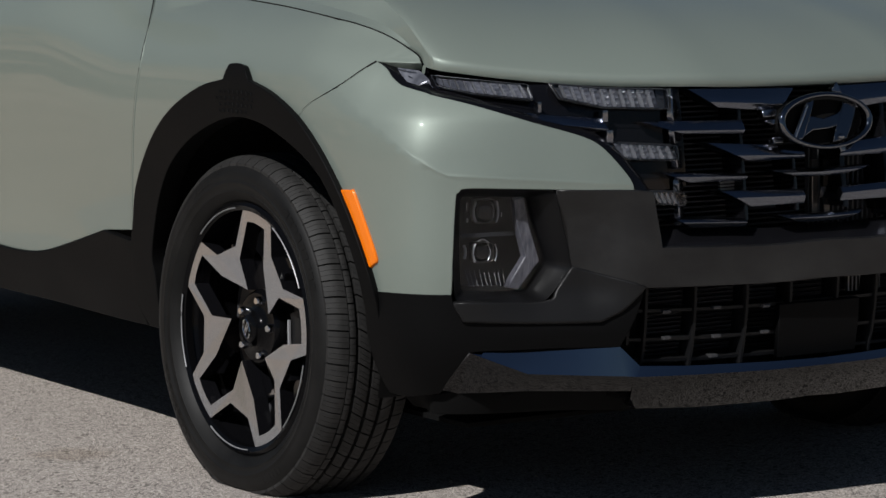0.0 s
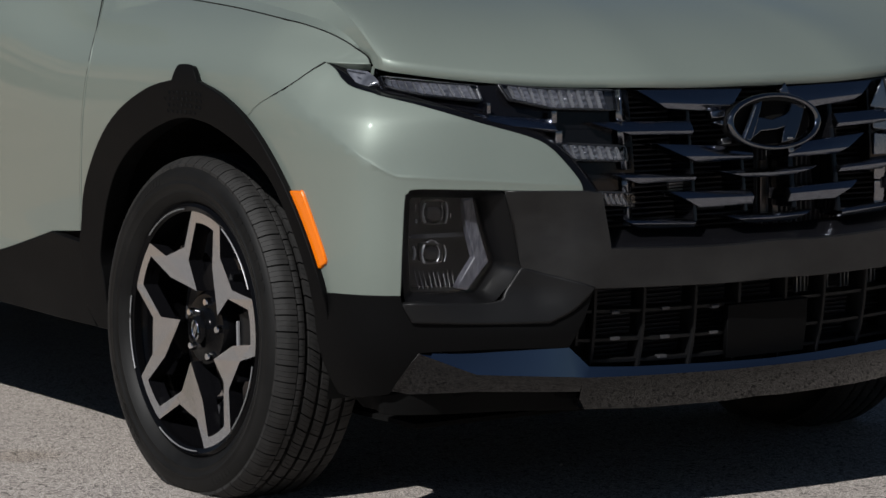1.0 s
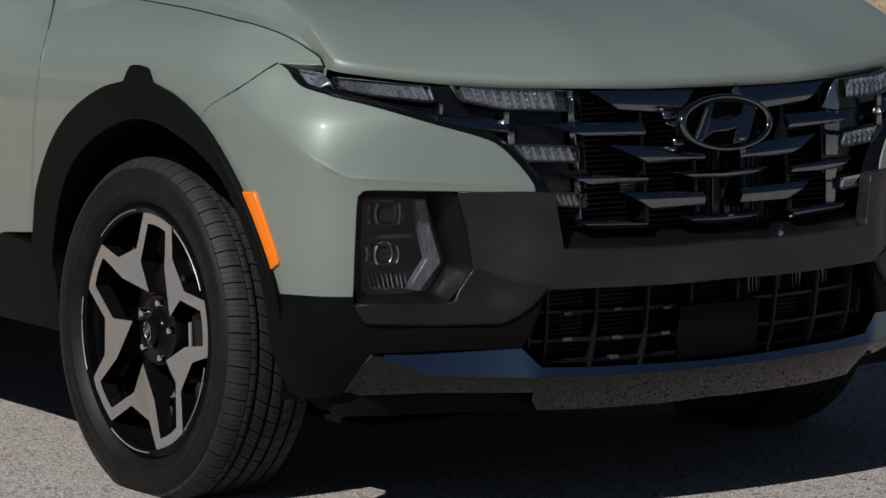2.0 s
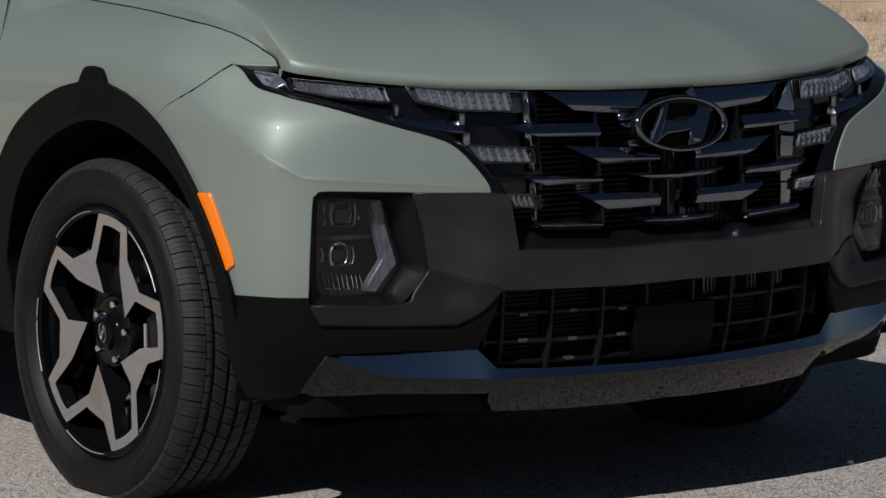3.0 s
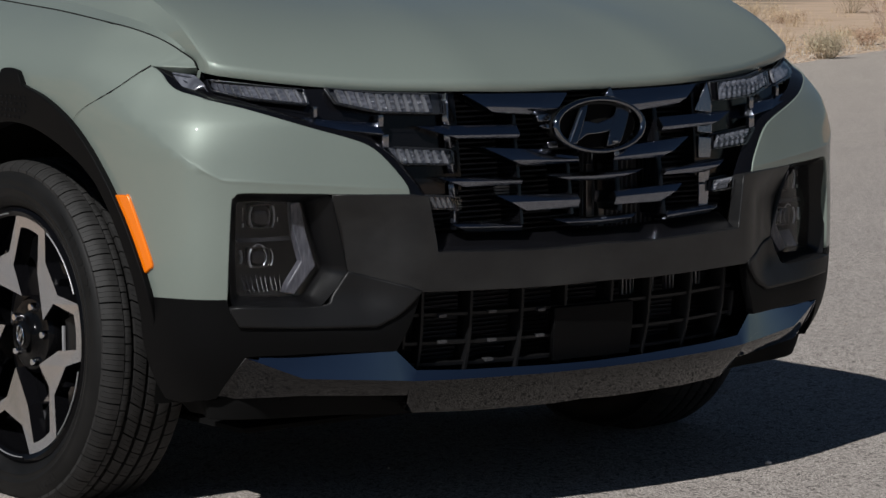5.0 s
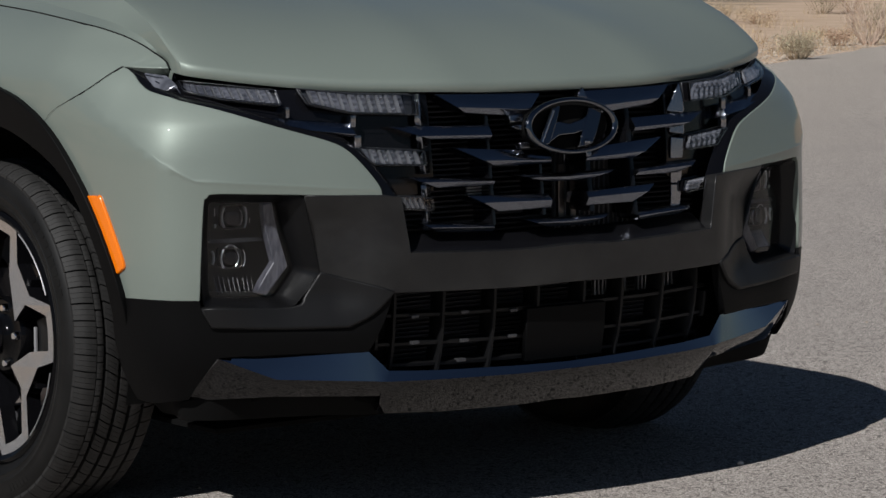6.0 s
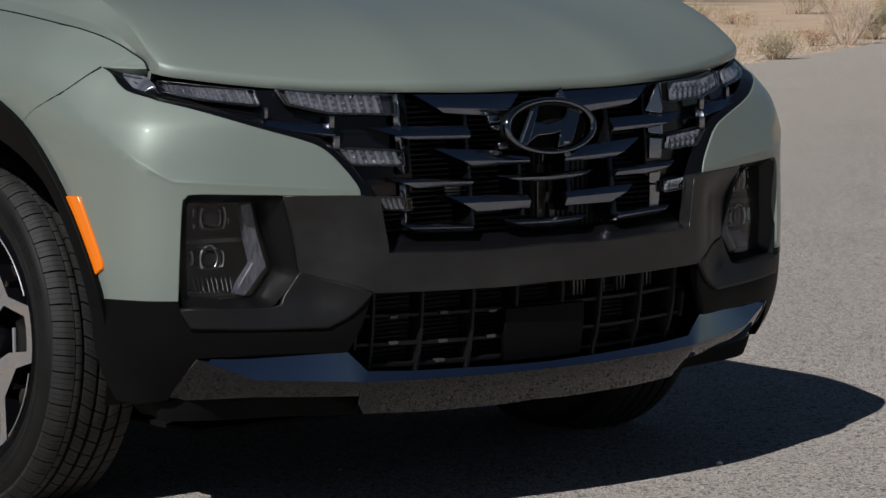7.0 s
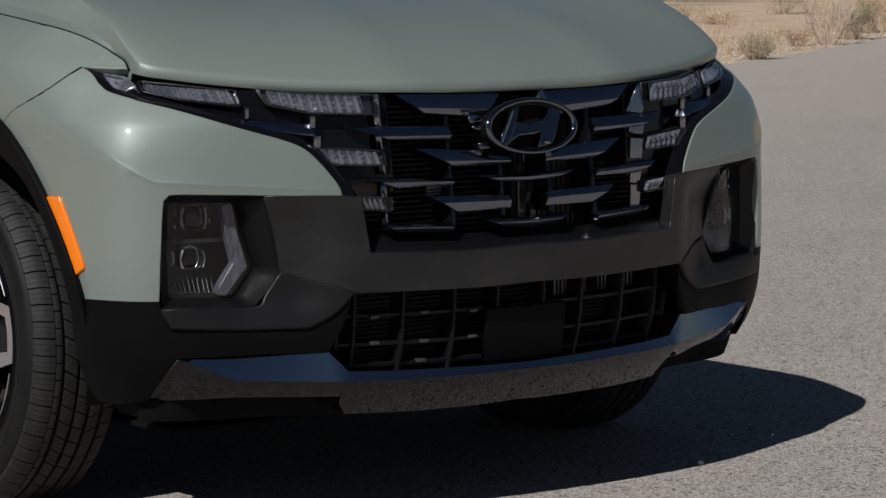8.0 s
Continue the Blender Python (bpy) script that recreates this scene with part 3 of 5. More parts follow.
def hood():
    side = [skin(s, z) for s, z in sweep(GAP, 41)]
    corner = side[0]
    front = sweep(HOOD_EDGE + [(-corner[0] - 0.006, corner[1], corner[2])], 33)
    gap_x = smooth_curve([p[1] for p in side], [-p[0] for p in side])
    gap_z = smooth_curve([p[1] for p in side], [p[2] for p in side])
    back = side[-1][1]
    rows = []
    us = [i / 32 for i in range(-32, 33)]
    swell = smooth_curve([0, 0.3, 0.55, 0.62, 0.7, 0.85, 0.92, 0.97, 1.0], [0.148, 0.152, 0.163, 0.1668, 0.1675, 0.1655, 0.160, 0.145, 0.08])
    for j in range(61):
        row = []
        for u in us:
            a = abs(u)
            ex, ey, ez = front[round(a * 32)]
            r = (back - ey) * (j / 60) ** 1.6
            y = ey + r
            k = ease(0.0, 0.5, r)
            x = ex + ((gap_x(max(y, corner[1])) - 0.006) * a - ex) * k if a < 1 else gap_x(y) - 0.006
            z = ez + 0.021 * math.exp(-max(r, 0.0) / 0.13) + swell(a) * (1 - math.exp(-r / 0.19)) + 0.085 * r * (1 + 0.15 * (1 - a))
            if a > 0.9:
                w = ease(0.9, 1.0, a) * ease(0.0, 0.05, r) if a < 1 else 1.0
                edge_z = gap_z(y) if y > corner[1] else corner[2] + 0.35 * (y - corner[1])
                z = z * (1 - w) + edge_z * w
            row.append((math.copysign(x, u), y, z))
        rows.append(row)
    # the leading edge is rolled over a small radius
    lip = [[(x, y + dy, z + dz) for x, y, z in rows[0]] for dy, dz in [(0.008, -0.0255)] + [(-0.0195 * (math.cos(radians(a)) - 0.63), 0.0195 * (math.sin(radians(a)) - 0.777)) for a in (-33, -22, -11, 0, 10, 20, 29, 37, 44, 51)]]
    del rows[0]
    hood_sheet = strip("hood", PAINT, truck, lip + rows, "sage green hood", 17)
    # dark strip along the fenders for the shade in the hood's shut line
    for g in (-1, 1):
        line = [(g * (-p[0] - 0.002), p[1], p[2] + 0.0012) for p in side if p[1] < back - 0.05]
        part("shut_line_shade", tube(line, 0.0017, 6), RUBBER, hood_sheet, "dark strip for the shade in the shut line", 60)


hood()


# ---- nose: inner body, grille, lamps ----
def lerp(a, b, t):
    return tuple(x + (y - x) * t for x, y in zip(a, b))


def rounded(poly, r, steps=3):
    """The polygon's corners cut round."""
    out = []
    n = len(poly)
    for i in range(n):
        p, c, q = (Vector(poly[(i + k) % n][:2]) for k in (-1, 0, 1))
        d = min(r, (p - c).length * 0.45, (q - c).length * 0.45)
        a, b = c + (p - c).normalized() * d, c + (q - c).normalized() * d
        for k in range(steps + 1):
            t = k / steps
            out.append(tuple((1 - t) ** 2 * a + 2 * t * (1 - t) * c + t * t * b))
    return out


def flip(poly, left):
    return [(-p[0], *p[1:]) for p in poly] if left else poly


# unseen blocks; all but the body and floor are added to stop light
for name, box in (("inner_body", (-0.62, 0.62, -0.62, 0.5, 0.27, 0.9)), ("gap_liner", (-0.76, 0.76, -0.55, -0.45, 0.3, 0.88)), ("floor_pan", (-0.62, 0.62, 0.5, 3.6, 0.25, 0.5)),
                  ("shade_plate", (-0.64, 0.64, -0.5, 0.55, 0.19, 0.20)), ("leak_plate", (-0.46, 0.46, -0.79, -0.6, 0.275, 0.285)), ("leak_plate", (-0.68, 0.68, -0.7, -0.55, 0.288, 0.298))):
    part(name, block(*box), UNDER, truck)
SLATS = [
    ("top", [(0.324, 0.903), (0.052, 0.898), (0.109, 0.851), (0.218, 0.856), (0.313, 0.874)]),
    ("upper", [(0.439, 0.841), (0.196, 0.837), (0.196, 0.808), (0.343, 0.812)]),
    ("mid", [(0.285, 0.793), (0.046, 0.778), (0.049, 0.751), (0.191, 0.752), (0.271, 0.771)]),
    ("side", [(0.401, 0.738), (0.198, 0.728), (0.194, 0.714), (0.329, 0.713)]),
    ("low", [(0.257, 0.694), (0.051, 0.688), (0.048, 0.659), (0.183, 0.658), (0.253, 0.675)]),
    ("foot", [(0.371, 0.643), (0.198, 0.636), (0.198, 0.618), (0.331, 0.623), (0.365, 0.632)]),
]
MIDDLE_SLAT = [(0.1425, 0.7325), (0, 0.73), (-0.1425, 0.7325), (-0.063, 0.7145), (0, 0.713), (0.063, 0.7145)]
BASE_SLAT = [(0.119, 0.639), (0, 0.637), (-0.119, 0.639), (-0.0605, 0.6195), (0, 0.619), (0.0605, 0.6195)]
grille = part("grille", merged(*[block(-0.45, 0.45, -0.765, -0.745, z, z + 0.0035) for z in [0.53 + 0.011 * k for k in range(34)]]), CAVITY, truck)


def slat(top, bottom, fold_at=0.74):
    """A blade of the grille: an upper face that leans back, a ridge, and a lower face."""
    n = len(top)
    ridge = [lerp(a, b, fold_at) for a, b in zip(top, bottom)]
    rows = [[skin(s, z - 0.004, -0.085) for s, z in top], [skin(s, z, -0.023) for s, z in top],
            [skin(s, z, -0.012) for s, z in ridge], [skin(s, z, -0.02) for s, z in bottom], [skin(s, z + 0.002, -0.085) for s, z in bottom]]
    bm = bmesh.new()
    vs = [[bm.verts.new(p) for p in r] for r in rows]
    for i in range(5):
        for k in range(n - 1):
            bm.faces.new((vs[i][k], vs[i][k + 1], vs[(i + 1) % 5][k + 1], vs[(i + 1) % 5][k]))
    bm.faces.new([r[0] for r in vs][::-1])
    bm.faces.new([r[-1] for r in vs])
    bmesh.ops.recalc_face_normals(bm, faces=bm.faces[:])
    bmesh.ops.bevel(bm, geom=bm.edges[:], offset=0.0014, segments=2, affect="EDGES", profile=0.5)
    return bm


for name, poly in SLATS:
    top, bottom = [poly[0], poly[1]], [poly[3], poly[2]]
    if name == "top":
        top, bottom = [poly[0], poly[1]], [lerp(poly[4], poly[3], 0.6), poly[2]]
    for left in (False, True):
        part("slat", slat(flip(top, left), flip(bottom, left), 0.42 if name in ("side", "low", "foot") else 0.7), SLAT, grille, "dark chrome blade", 30)
for poly in (MIDDLE_SLAT, BASE_SLAT):
    part("slat", slat(poly[:3], poly[5:2:-1], 0.42), SLAT, grille, "dark chrome blade", 30)
for s, z0, z1 in ((0.195, 0.630, 0.862), (0.066, 0.645, 0.76)):
    for left in (-1, 1):
        w = 0.0055
        c = [Vector(skin((s + d) * left, z, o - (0.012 if z == z1 else 0))) for z in (z0, z1) for d, o in ((-w, -0.020), (w, -0.018), (w, -0.09), (-w, -0.09))]
        bm = faces_of(c, [(0, 1, 5, 4), (1, 2, 6, 5), (2, 3, 7, 6), (3, 0, 4, 7), (0, 3, 2, 1), (4, 5, 6, 7)])
        bmesh.ops.recalc_face_normals(bm, faces=bm.faces[:])
        bmesh.ops.bevel(bm, geom=bm.edges[:], offset=0.002, segments=2, affect="EDGES")
        part("grille_upright", bm, GLOSS, grille, "", 30)


def turned(s, z, out=0.0):
    """The outer plates of the grille turn their face to the middle."""
    return skin(s, z, out - 0.75 * (0.372 - abs(s)))


# outer plates, cut to a point at the top and narrowing downwards between the blades
for left in (False, True):
    for poly in ([(0.334, 0.846), (0.360, 0.903), (0.363, 0.85), (0.361, 0.842)], [(0.336, 0.800), (0.339, 0.838), (0.361, 0.836), (0.360, 0.796)],
                 [(0.335, 0.744), (0.337, 0.786), (0.358, 0.784), (0.354, 0.744)], [(0.334, 0.690), (0.335, 0.728), (0.352, 0.726), (0.350, 0.690)], [(0.334, 0.628), (0.334, 0.684), (0.350, 0.684), (0.347, 0.628)]):
        panel("grille_plate", UPRIGHT, grille, [(*p, 1) for p in poly], -0.016, 0.012, 0.03, left=left, surf=turned, label="grey chrome plate turned to the middle")
for s, z0, z1, o in ((-0.045, 0.62, 0.74, -0.10), (-0.085, 0.60, 0.74, -0.105)):
    p = Vector(skin(s, 0.68, o))
    part("radiator_pipe", block(p.x - 0.008, p.x + 0.008, p.y - 0.004, p.y + 0.006, z0, z1, 0.002), STEEL, grille)
for k in range(3):
    p = Vector(skin(0.217, 0.70, -0.06))
    part("vent_bar", block(p.x - 0.021, p.x + 0.021, p.y - 0.004, p.y + 0.004, 0.692 + 0.0065 * k, 0.696 + 0.0065 * k, 0.001), ALU, grille, "pale vent bar")
FIN_DARK = material("fin_dark", (0.08, 0.08, 0.085), 0.5)
fins = [block(0.02 + k * 0.0135, 0.025 + k * 0.0135, -0.79, -0.78, 0.60, 0.80) for k in range(1, 18)]
for f in fins:
    part("radiator_fin", f, FIN_DARK, grille)


def span(poly, s):
    zs = []
    for a, b in zip(poly, poly[1:] + poly[:1]):
        if (a[0] - s) * (b[0] - s) < 0:
            zs.append(a[1] + (b[1] - a[1]) * (s - a[0]) / (b[0] - a[0]))
    return (min(zs), max(zs)) if len(zs) > 1 else None


HOUSING = [(1.112, 0.963, 1), (1.066, 0.959), (1.006, 0.954, 1), (0.766, 0.935), (0.595, 0.913), (0.332, 0.903, 1), (0.326, 0.706, 1), (0.41, 0.695, 1), (0.458, 0.706, 1), (0.469, 0.725), (0.503, 0.765), (0.538, 0.797), (0.579, 0.814), (0.659, 0.837), (0.775, 0.873), (0.872, 0.893), (1.004, 0.911), (1.046, 0.927), (1.075, 0.946)]
DRLS = [[(0.952, 0.937), (0.671, 0.918), (0.664, 0.888), (0.79, 0.901), (0.89, 0.917)],
        [(0.627, 0.92), (0.52, 0.909), (0.379, 0.904), (0.378, 0.865), (0.523, 0.871), (0.609, 0.89)],
        [(0.521, 0.801), (0.362, 0.79), (0.359, 0.761), (0.476, 0.766)],
        [(0.419, 0.699), (0.347, 0.694), (0.346, 0.669), (0.413, 0.674)]]
INDICATOR = [(1.051, 0.950), (0.999, 0.945), (0.945, 0.925), (0.992, 0.914)]
LAMP_BLADE = [(0.724, 0.868), (0.641, 0.859), (0.524, 0.85), (0.51, 0.82), (0.538, 0.821), (0.596, 0.83)]
BEZEL_OUT = [(1.097, 0.963), (1.061, 0.947), (1.033, 0.928), (0.99, 0.912), (0.869, 0.894), (0.778, 0.874), (0.664, 0.838), (0.584, 0.816), (0.544, 0.798), (0.509, 0.767), (0.475, 0.727), (0.465, 0.705)]
BEZEL_IN = [(1.074, 0.957), (1.052, 0.948), (1.025, 0.934), (0.99, 0.922), (0.855, 0.906), (0.761, 0.885), (0.651, 0.852), (0.566, 0.831), (0.521, 0.809), (0.485, 0.777), (0.448, 0.736), (0.424, 0.701)]
REFLECTOR = material("lamp_reflector", (0.43, 0.44, 0.475), 0.18, 0.7)
DRL_PANE = material("lamp_pane", (0.10, 0.108, 0.135), 0.35, 0.0)
vary(DRL_PANE, (0.05, 0.054, 0.068), (0.14, 0.147, 0.172), 45, 3, stretch=(1, 1, 0.3))
LAMP_CHROME = material("lamp_chrome", (0.55, 0.56, 0.58), 0.25, 0.9)
TRAY = material("lamp_tray", (0.06, 0.062, 0.068), 0.3, 0.7)
rng = random.Random(11)
for left in (False, True):
    lamp = panel("headlamp", HOUSED, truck, HOUSING, -0.048, 0.03, left=left, label="slim gloss black headlamp housing")
    for row, poly in enumerate(DRLS):
        sink = (-0.012, -0.006, -0.010, -0.010)[row]
        bed = [(*p, 1) for p in rounded(poly, 0.004, 2)]
        panel("lamp_tray", TRAY, lamp, bed, sink - 0.024, 0.006, 0.02, left=left)
        lo, hi = min(p[0] for p in poly), max(p[0] for p in poly)
        g = -1 if left else 1
        count = max(6, round((hi - lo) / 0.021))
        bm, dark, clear = bmesh.new(), bmesh.new(), bmesh.new()
        for k in range(count):
            marks = [min(max(lo + (hi - lo) * (k + d) / count, lo + 0.001), hi - 0.001) for d in (0.97, 0.74, 0.03)]
            spans = [span(poly, v) for v in marks]
            if not all(spans) or min(v[1] - v[0] for v in spans) < 0.004:
                continue
            # a smooth clear panel, then a narrow edge cut into fine teeth, which leans outwards
            steps = 18
            col = []
            for i in range(steps + 1):
                t = i / steps
                zs = [v[0] + 0.0015 + (v[1] - v[0] - 0.003) * t for v in spans]
                lean = (t - 0.5) * 0.010
                tooth = 0.0026 if i % 2 else 0.0
                col.append([skin(g * min(max(ss + lean, lo), hi), zz, sink + o) for ss, zz, o in zip(marks, zs, (-0.021, -0.011 + tooth, -0.019))])
            for c, d in zip(col, col[1:]):
                bm.faces.new([bm.verts.new(p) for p in (c[0], c[1], d[1], d[0])])
            for i in range(0, steps, 3):
                clear.faces.new([clear.verts.new(p) for p in (col[i][1], col[i][2], col[i + 3][2], col[i + 3][1])])
            # black strips added so the ribs look dim from the far side
            dark.faces.new([dark.verts.new(p) for p in (skin(g * marks[2], spans[2][0], sink - 0.019), skin(g * marks[2], spans[2][1], sink - 0.019), skin(g * marks[2], spans[2][1], sink - 0.024), skin(g * marks[2], spans[2][0], sink - 0.024))])
        part("lamp_dim_faces", dark, HOUSED, lamp, "black faces added to dim the ribs' inner sides")
        part("reflector_ribs", bm, REFLECTOR, lamp, "finely cut bright lamp ribs")
        part("lamp_panes", clear, DRL_PANE, lamp, "bluish grey panes between the ribs")
        ring = rounded(poly, 0.004, 2)
        strip("lamp_tray_wall", HOUSED, lamp, [[skin(g * p[0], p[1], sink + o) for p in ring + ring[:1]] for o in (-0.012, -0.03)])
        rim = [Vector(skin(g * p[0], p[1], sink - 0.005)) for p in rounded(poly, 0.004, 2)]
        part("lamp_frame", tube(rim + rim[:1], 0.0008, 6), TRAY, lamp, "thin grey frame", 60)
        cover = panel("lamp_cover", GLASS, lamp, bed, sink - 0.002, 0.003, 0.03, left=left, label="clear lamp cover")
        cover.visible_shadow = False
    panel("indicator", DRL_PANE, lamp, [(*p, 1) for p in rounded(INDICATOR, 0.004)], -0.016, 0.01, 0.02, left=left, label="clear grey indicator")
    for line in ([(1.047, 0.948), (1.02, 0.944), (0.998, 0.942)], [(0.966, 0.92), (0.948, 0.926), (0.90, 0.912)], [(1.012, 0.935), (1.0, 0.932)]):
        part("indicator_edge", tube([skin((-1 if left else 1) * s, z, -0.012) for s, z in line], 0.0009, 6), UPRIGHT, lamp, "thin grey edge", 60)
    for (s0, z0), (s1, z1) in (((0.521, 0.866), (0.517, 0.842)), ((0.515, 0.826), (0.507, 0.800)), ((0.657, 0.885), (0.655, 0.863))):
        c, d = Vector(skin((-1 if left else 1) * s0, z0, -0.018)), Vector(skin((-1 if left else 1) * s1, z1, -0.022))
        part("lamp_post", block(min(c.x, d.x) - 0.004, max(c.x, d.x) + 0.004, min(c.y, d.y) - 0.004, max(c.y, d.y) + 0.006, d.z, c.z, 0.0015), UPRIGHT, lamp, "small grey chrome post", 40)
    b = LAMP_BLADE
    part("lamp_blade", slat(flip([b[0], b[1], b[2]], left), flip([lerp(b[5], b[0], 0.4), b[5], b[3]], left)), SLAT, lamp, "dark chrome blade", 30)

    rim_a, rim_b = sweep(BEZEL_OUT, 48), sweep(BEZEL_IN, 48)
    g = -1 if left else 1
    strip("lamp_bezel", HOUSED, lamp, [[skin(g * s, z, -0.003) for s, z in rim_a], [skin(g * (a[0] + b[0]) / 2, (a[1] + b[1]) / 2, -0.008) for a, b in zip(rim_a, rim_b)], [skin(g * s, z, -0.022) for s, z in rim_b]], "", 180)

# lamp pods in the bumper
POD_OPEN = [(0.833, 0.719), (0.632, 0.71), (0.59, 0.547), (0.651, 0.482), (0.838, 0.487), (0.846, 0.6)]
POD_SEAT = [(0.824, 0.698), (0.681, 0.693), (0.637, 0.558), (0.677, 0.502), (0.825, 0.509), (0.828, 0.605)]
POD_COVER = [(0.83, 0.703), (0.692, 0.696), (0.648, 0.563), (0.688, 0.507), (0.833, 0.502), (0.837, 0.603)]
POD_LED = [(0.691, 0.69), (0.706, 0.687), (0.678, 0.571), (0.716, 0.514), (0.697, 0.51), (0.654, 0.563)]
# marks of each projector: (s, z) of the lens and its radius; then upright bezels (s, low, high, radius, bow)
PROJECTORS = [((0.762, 0.663, 0.023), [(0.793, 0.645, 0.685, 0.0027, 0.006), (0.735, 0.641, 0.684, 0.0022, -0.005), (0.745, 0.646, 0.681, 0.0009, -0.006),
                                       (0.809, 0.668, 0.684, 0.0012, 0.0), (0.808, 0.644, 0.652, 0.0022, 0.0), (0.727, 0.652, 0.662, 0.0014, 0.0)]),
              ((0.770, 0.580, 0.019), [(0.795, 0.564, 0.600, 0.0026, 0.006), (0.812, 0.571, 0.598, 0.0030, -0.004), (0.753, 0.566, 0.598, 0.0013, -0.007), (0.738, 0.564, 0.598, 0.0016, -0.005)])]


def lens_skin(s, z, out=0.0):
    """The lamp lens lies deeper towards its outer side."""
    return skin(s, z, out + 0.026 * (1 - ease(0.67, 0.81, abs(s))))


BEZEL = material("bezel_silver", (0.46, 0.47, 0.49), 0.38, 0.5)
BOWL = material("lamp_bowl_grey", (0.012, 0.0125, 0.0135), 0.4)
LED_STRIP = material("frosted_strip", (0.1, 0.105, 0.12), 0.35)
vary(LED_STRIP, (0.045, 0.048, 0.062), (0.13, 0.13, 0.15), 160, 4, stretch=(1, 1, 0.25))
for left in (False, True):
    g = -1 if left else 1
    ring_a, ring_b = rounded(POD_OPEN, 0.016, 4), rounded(POD_SEAT, 0.010, 4)
    rows = []
    for t, o in ((-0.012, -0.004), (0, 0.004), (0.03, 0.006), (0.09, 0.002), (0.5, -0.016), (0.93, -0.036), (1.0, -0.042), (1.0, -0.07)):
        r = [skin(g * (a[0] + (b[0] - a[0]) * t), a[1] + (b[1] - a[1]) * t, o - 0.012 * (1 - t) * ease(0.8, 0.83, a[0])) for a, b in zip(ring_a, ring_b)]
        rows.append(r + r[:1])
    pod = strip("lamp_pod", SURROUND, truck, rows, "satin black lamp surround", 50)
    lens = panel("lamp_lens", SMOKED, pod, [(*p, 1) for p in rounded(POD_COVER, 0.010, 4)], -0.038, 0.003, 0.03, left=left, surf=lens_skin, label="smoked clear lamp lens")
    lens.visible_shadow = False
    panel("lamp_bowl", BOWL, pod, [(*p, 1) for p in POD_SEAT], -0.13, 0.004, 0.05, left=left)
    wall = [[skin(g * s, z, o) for s, z in ring_b + ring_b[:1]] for o in (-0.065, -0.13)]
    strip("lamp_bowl_wall", BOWL, pod, wall)
    panel("light_strip", LED_STRIP, pod, [(*p, 1) for p in POD_LED], -0.03, 0.02, 0.02, left=left, label="frosted grey light strip", edge=0.004)
    for (s, z, r), bezels in PROJECTORS:
        at = Vector(skin(g * s, z, -0.085))
        out = (Vector(skin(g * s, z, 0.0)) - at).normalized()
        turn = out.to_track_quat("Z", "Y").to_matrix().to_4x4()
        bm = bmesh.new()
        bmesh.ops.create_uvsphere(bm, u_segments=24, v_segments=14, radius=r, matrix=Matrix.Translation(at) @ turn @ Matrix.Diagonal((1, 1, 0.5, 1)))
        part("projector_lens", bm, GLOSS, pod, "round dark projector lens", 180)
        # a dark box with rounded corners behind the lens, and its thin rim
        box = [(s + (r + 0.008) * math.copysign(abs(math.cos(a)) ** 0.4, math.cos(a)), z + (r + 0.001) * math.copysign(abs(math.sin(a)) ** 0.4, math.sin(a))) for a in [2 * math.pi * i / 32 for i in range(32)]]
        strip("projector_box", TRAY, pod, [[skin(g * a, b, o) for a, b in box + box[:1]] for o in (-0.075, -0.115)], "", 60)
        part("projector_rim", tube([skin(g * a, b, -0.074) for a, b in box + box[:1]], 0.0006, 6), STEEL, pod, "thin metal rim", 60)
        for u, low, high, thick, bow in bezels:
            arc = [skin(g * (u - bow * (2 * i / 8 - 1) ** 2), low + (high - low) * i / 8, -0.06) for i in range(9)]
            part("projector_bezel", tube(arc, thick, 6), BEZEL if thick > 0.002 else LAMP_CHROME, pod, "thin chrome bezel", 60)
    cap = [skin(g * (0.783 - 0.026 * i / 6), 0.604 + 0.005 * math.sin(i * 0.62), -0.062) for i in range(7)]
    part("projector_cap", tube(cap, 0.0014, 6), BEZEL, pod, "small chrome cap", 60)
    shelf = [[skin(g * s, z, o) for s in (0.69, 0.73, 0.78, 0.822)] for z, o in ((0.622, -0.06), (0.614, -0.056), (0.612, -0.12))]
    strip("lamp_shelf", TRAY, pod, shelf)
    # fanned fins below the lower lens; small bright blocks stand in for their sparkle
    for k in range(9):
        s = 0.803 - k * 0.0105 + rng.uniform(-0.002, 0.002)
        top_s = s + 0.009 - 0.0012 * k
        q, p = Vector(skin(g * s, 0.511, -0.056)), Vector(skin(g * top_s, 0.548 - 0.0012 * k, -0.08))
        blade = faces_of([p, q, Vector(skin(g * (s - 0.0035), 0.511, -0.066)), Vector(skin(g * (top_s - 0.0035), 0.546, -0.09))], [(0, 1, 2, 3)])
        part("lamp_fin", blade, REFLECTOR, pod)
        part("lamp_fin_edge", tube([lerp(p, q, 0.1), q], 0.0005, 5), LAMP_CHROME, pod)
        if k % 2 == 0:
            part("lamp_sparkle", block(q.x - 0.0014, q.x + 0.0014, q.y - 0.0014, q.y + 0.0014, q.z + 0.003, q.z + 0.007, 0.0009), BRIGHT, pod)

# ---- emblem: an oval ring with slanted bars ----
def oval(t, rs, rz):
    return (0.005 + rs * math.cos(t), 0.83 + rz * math.sin(t))


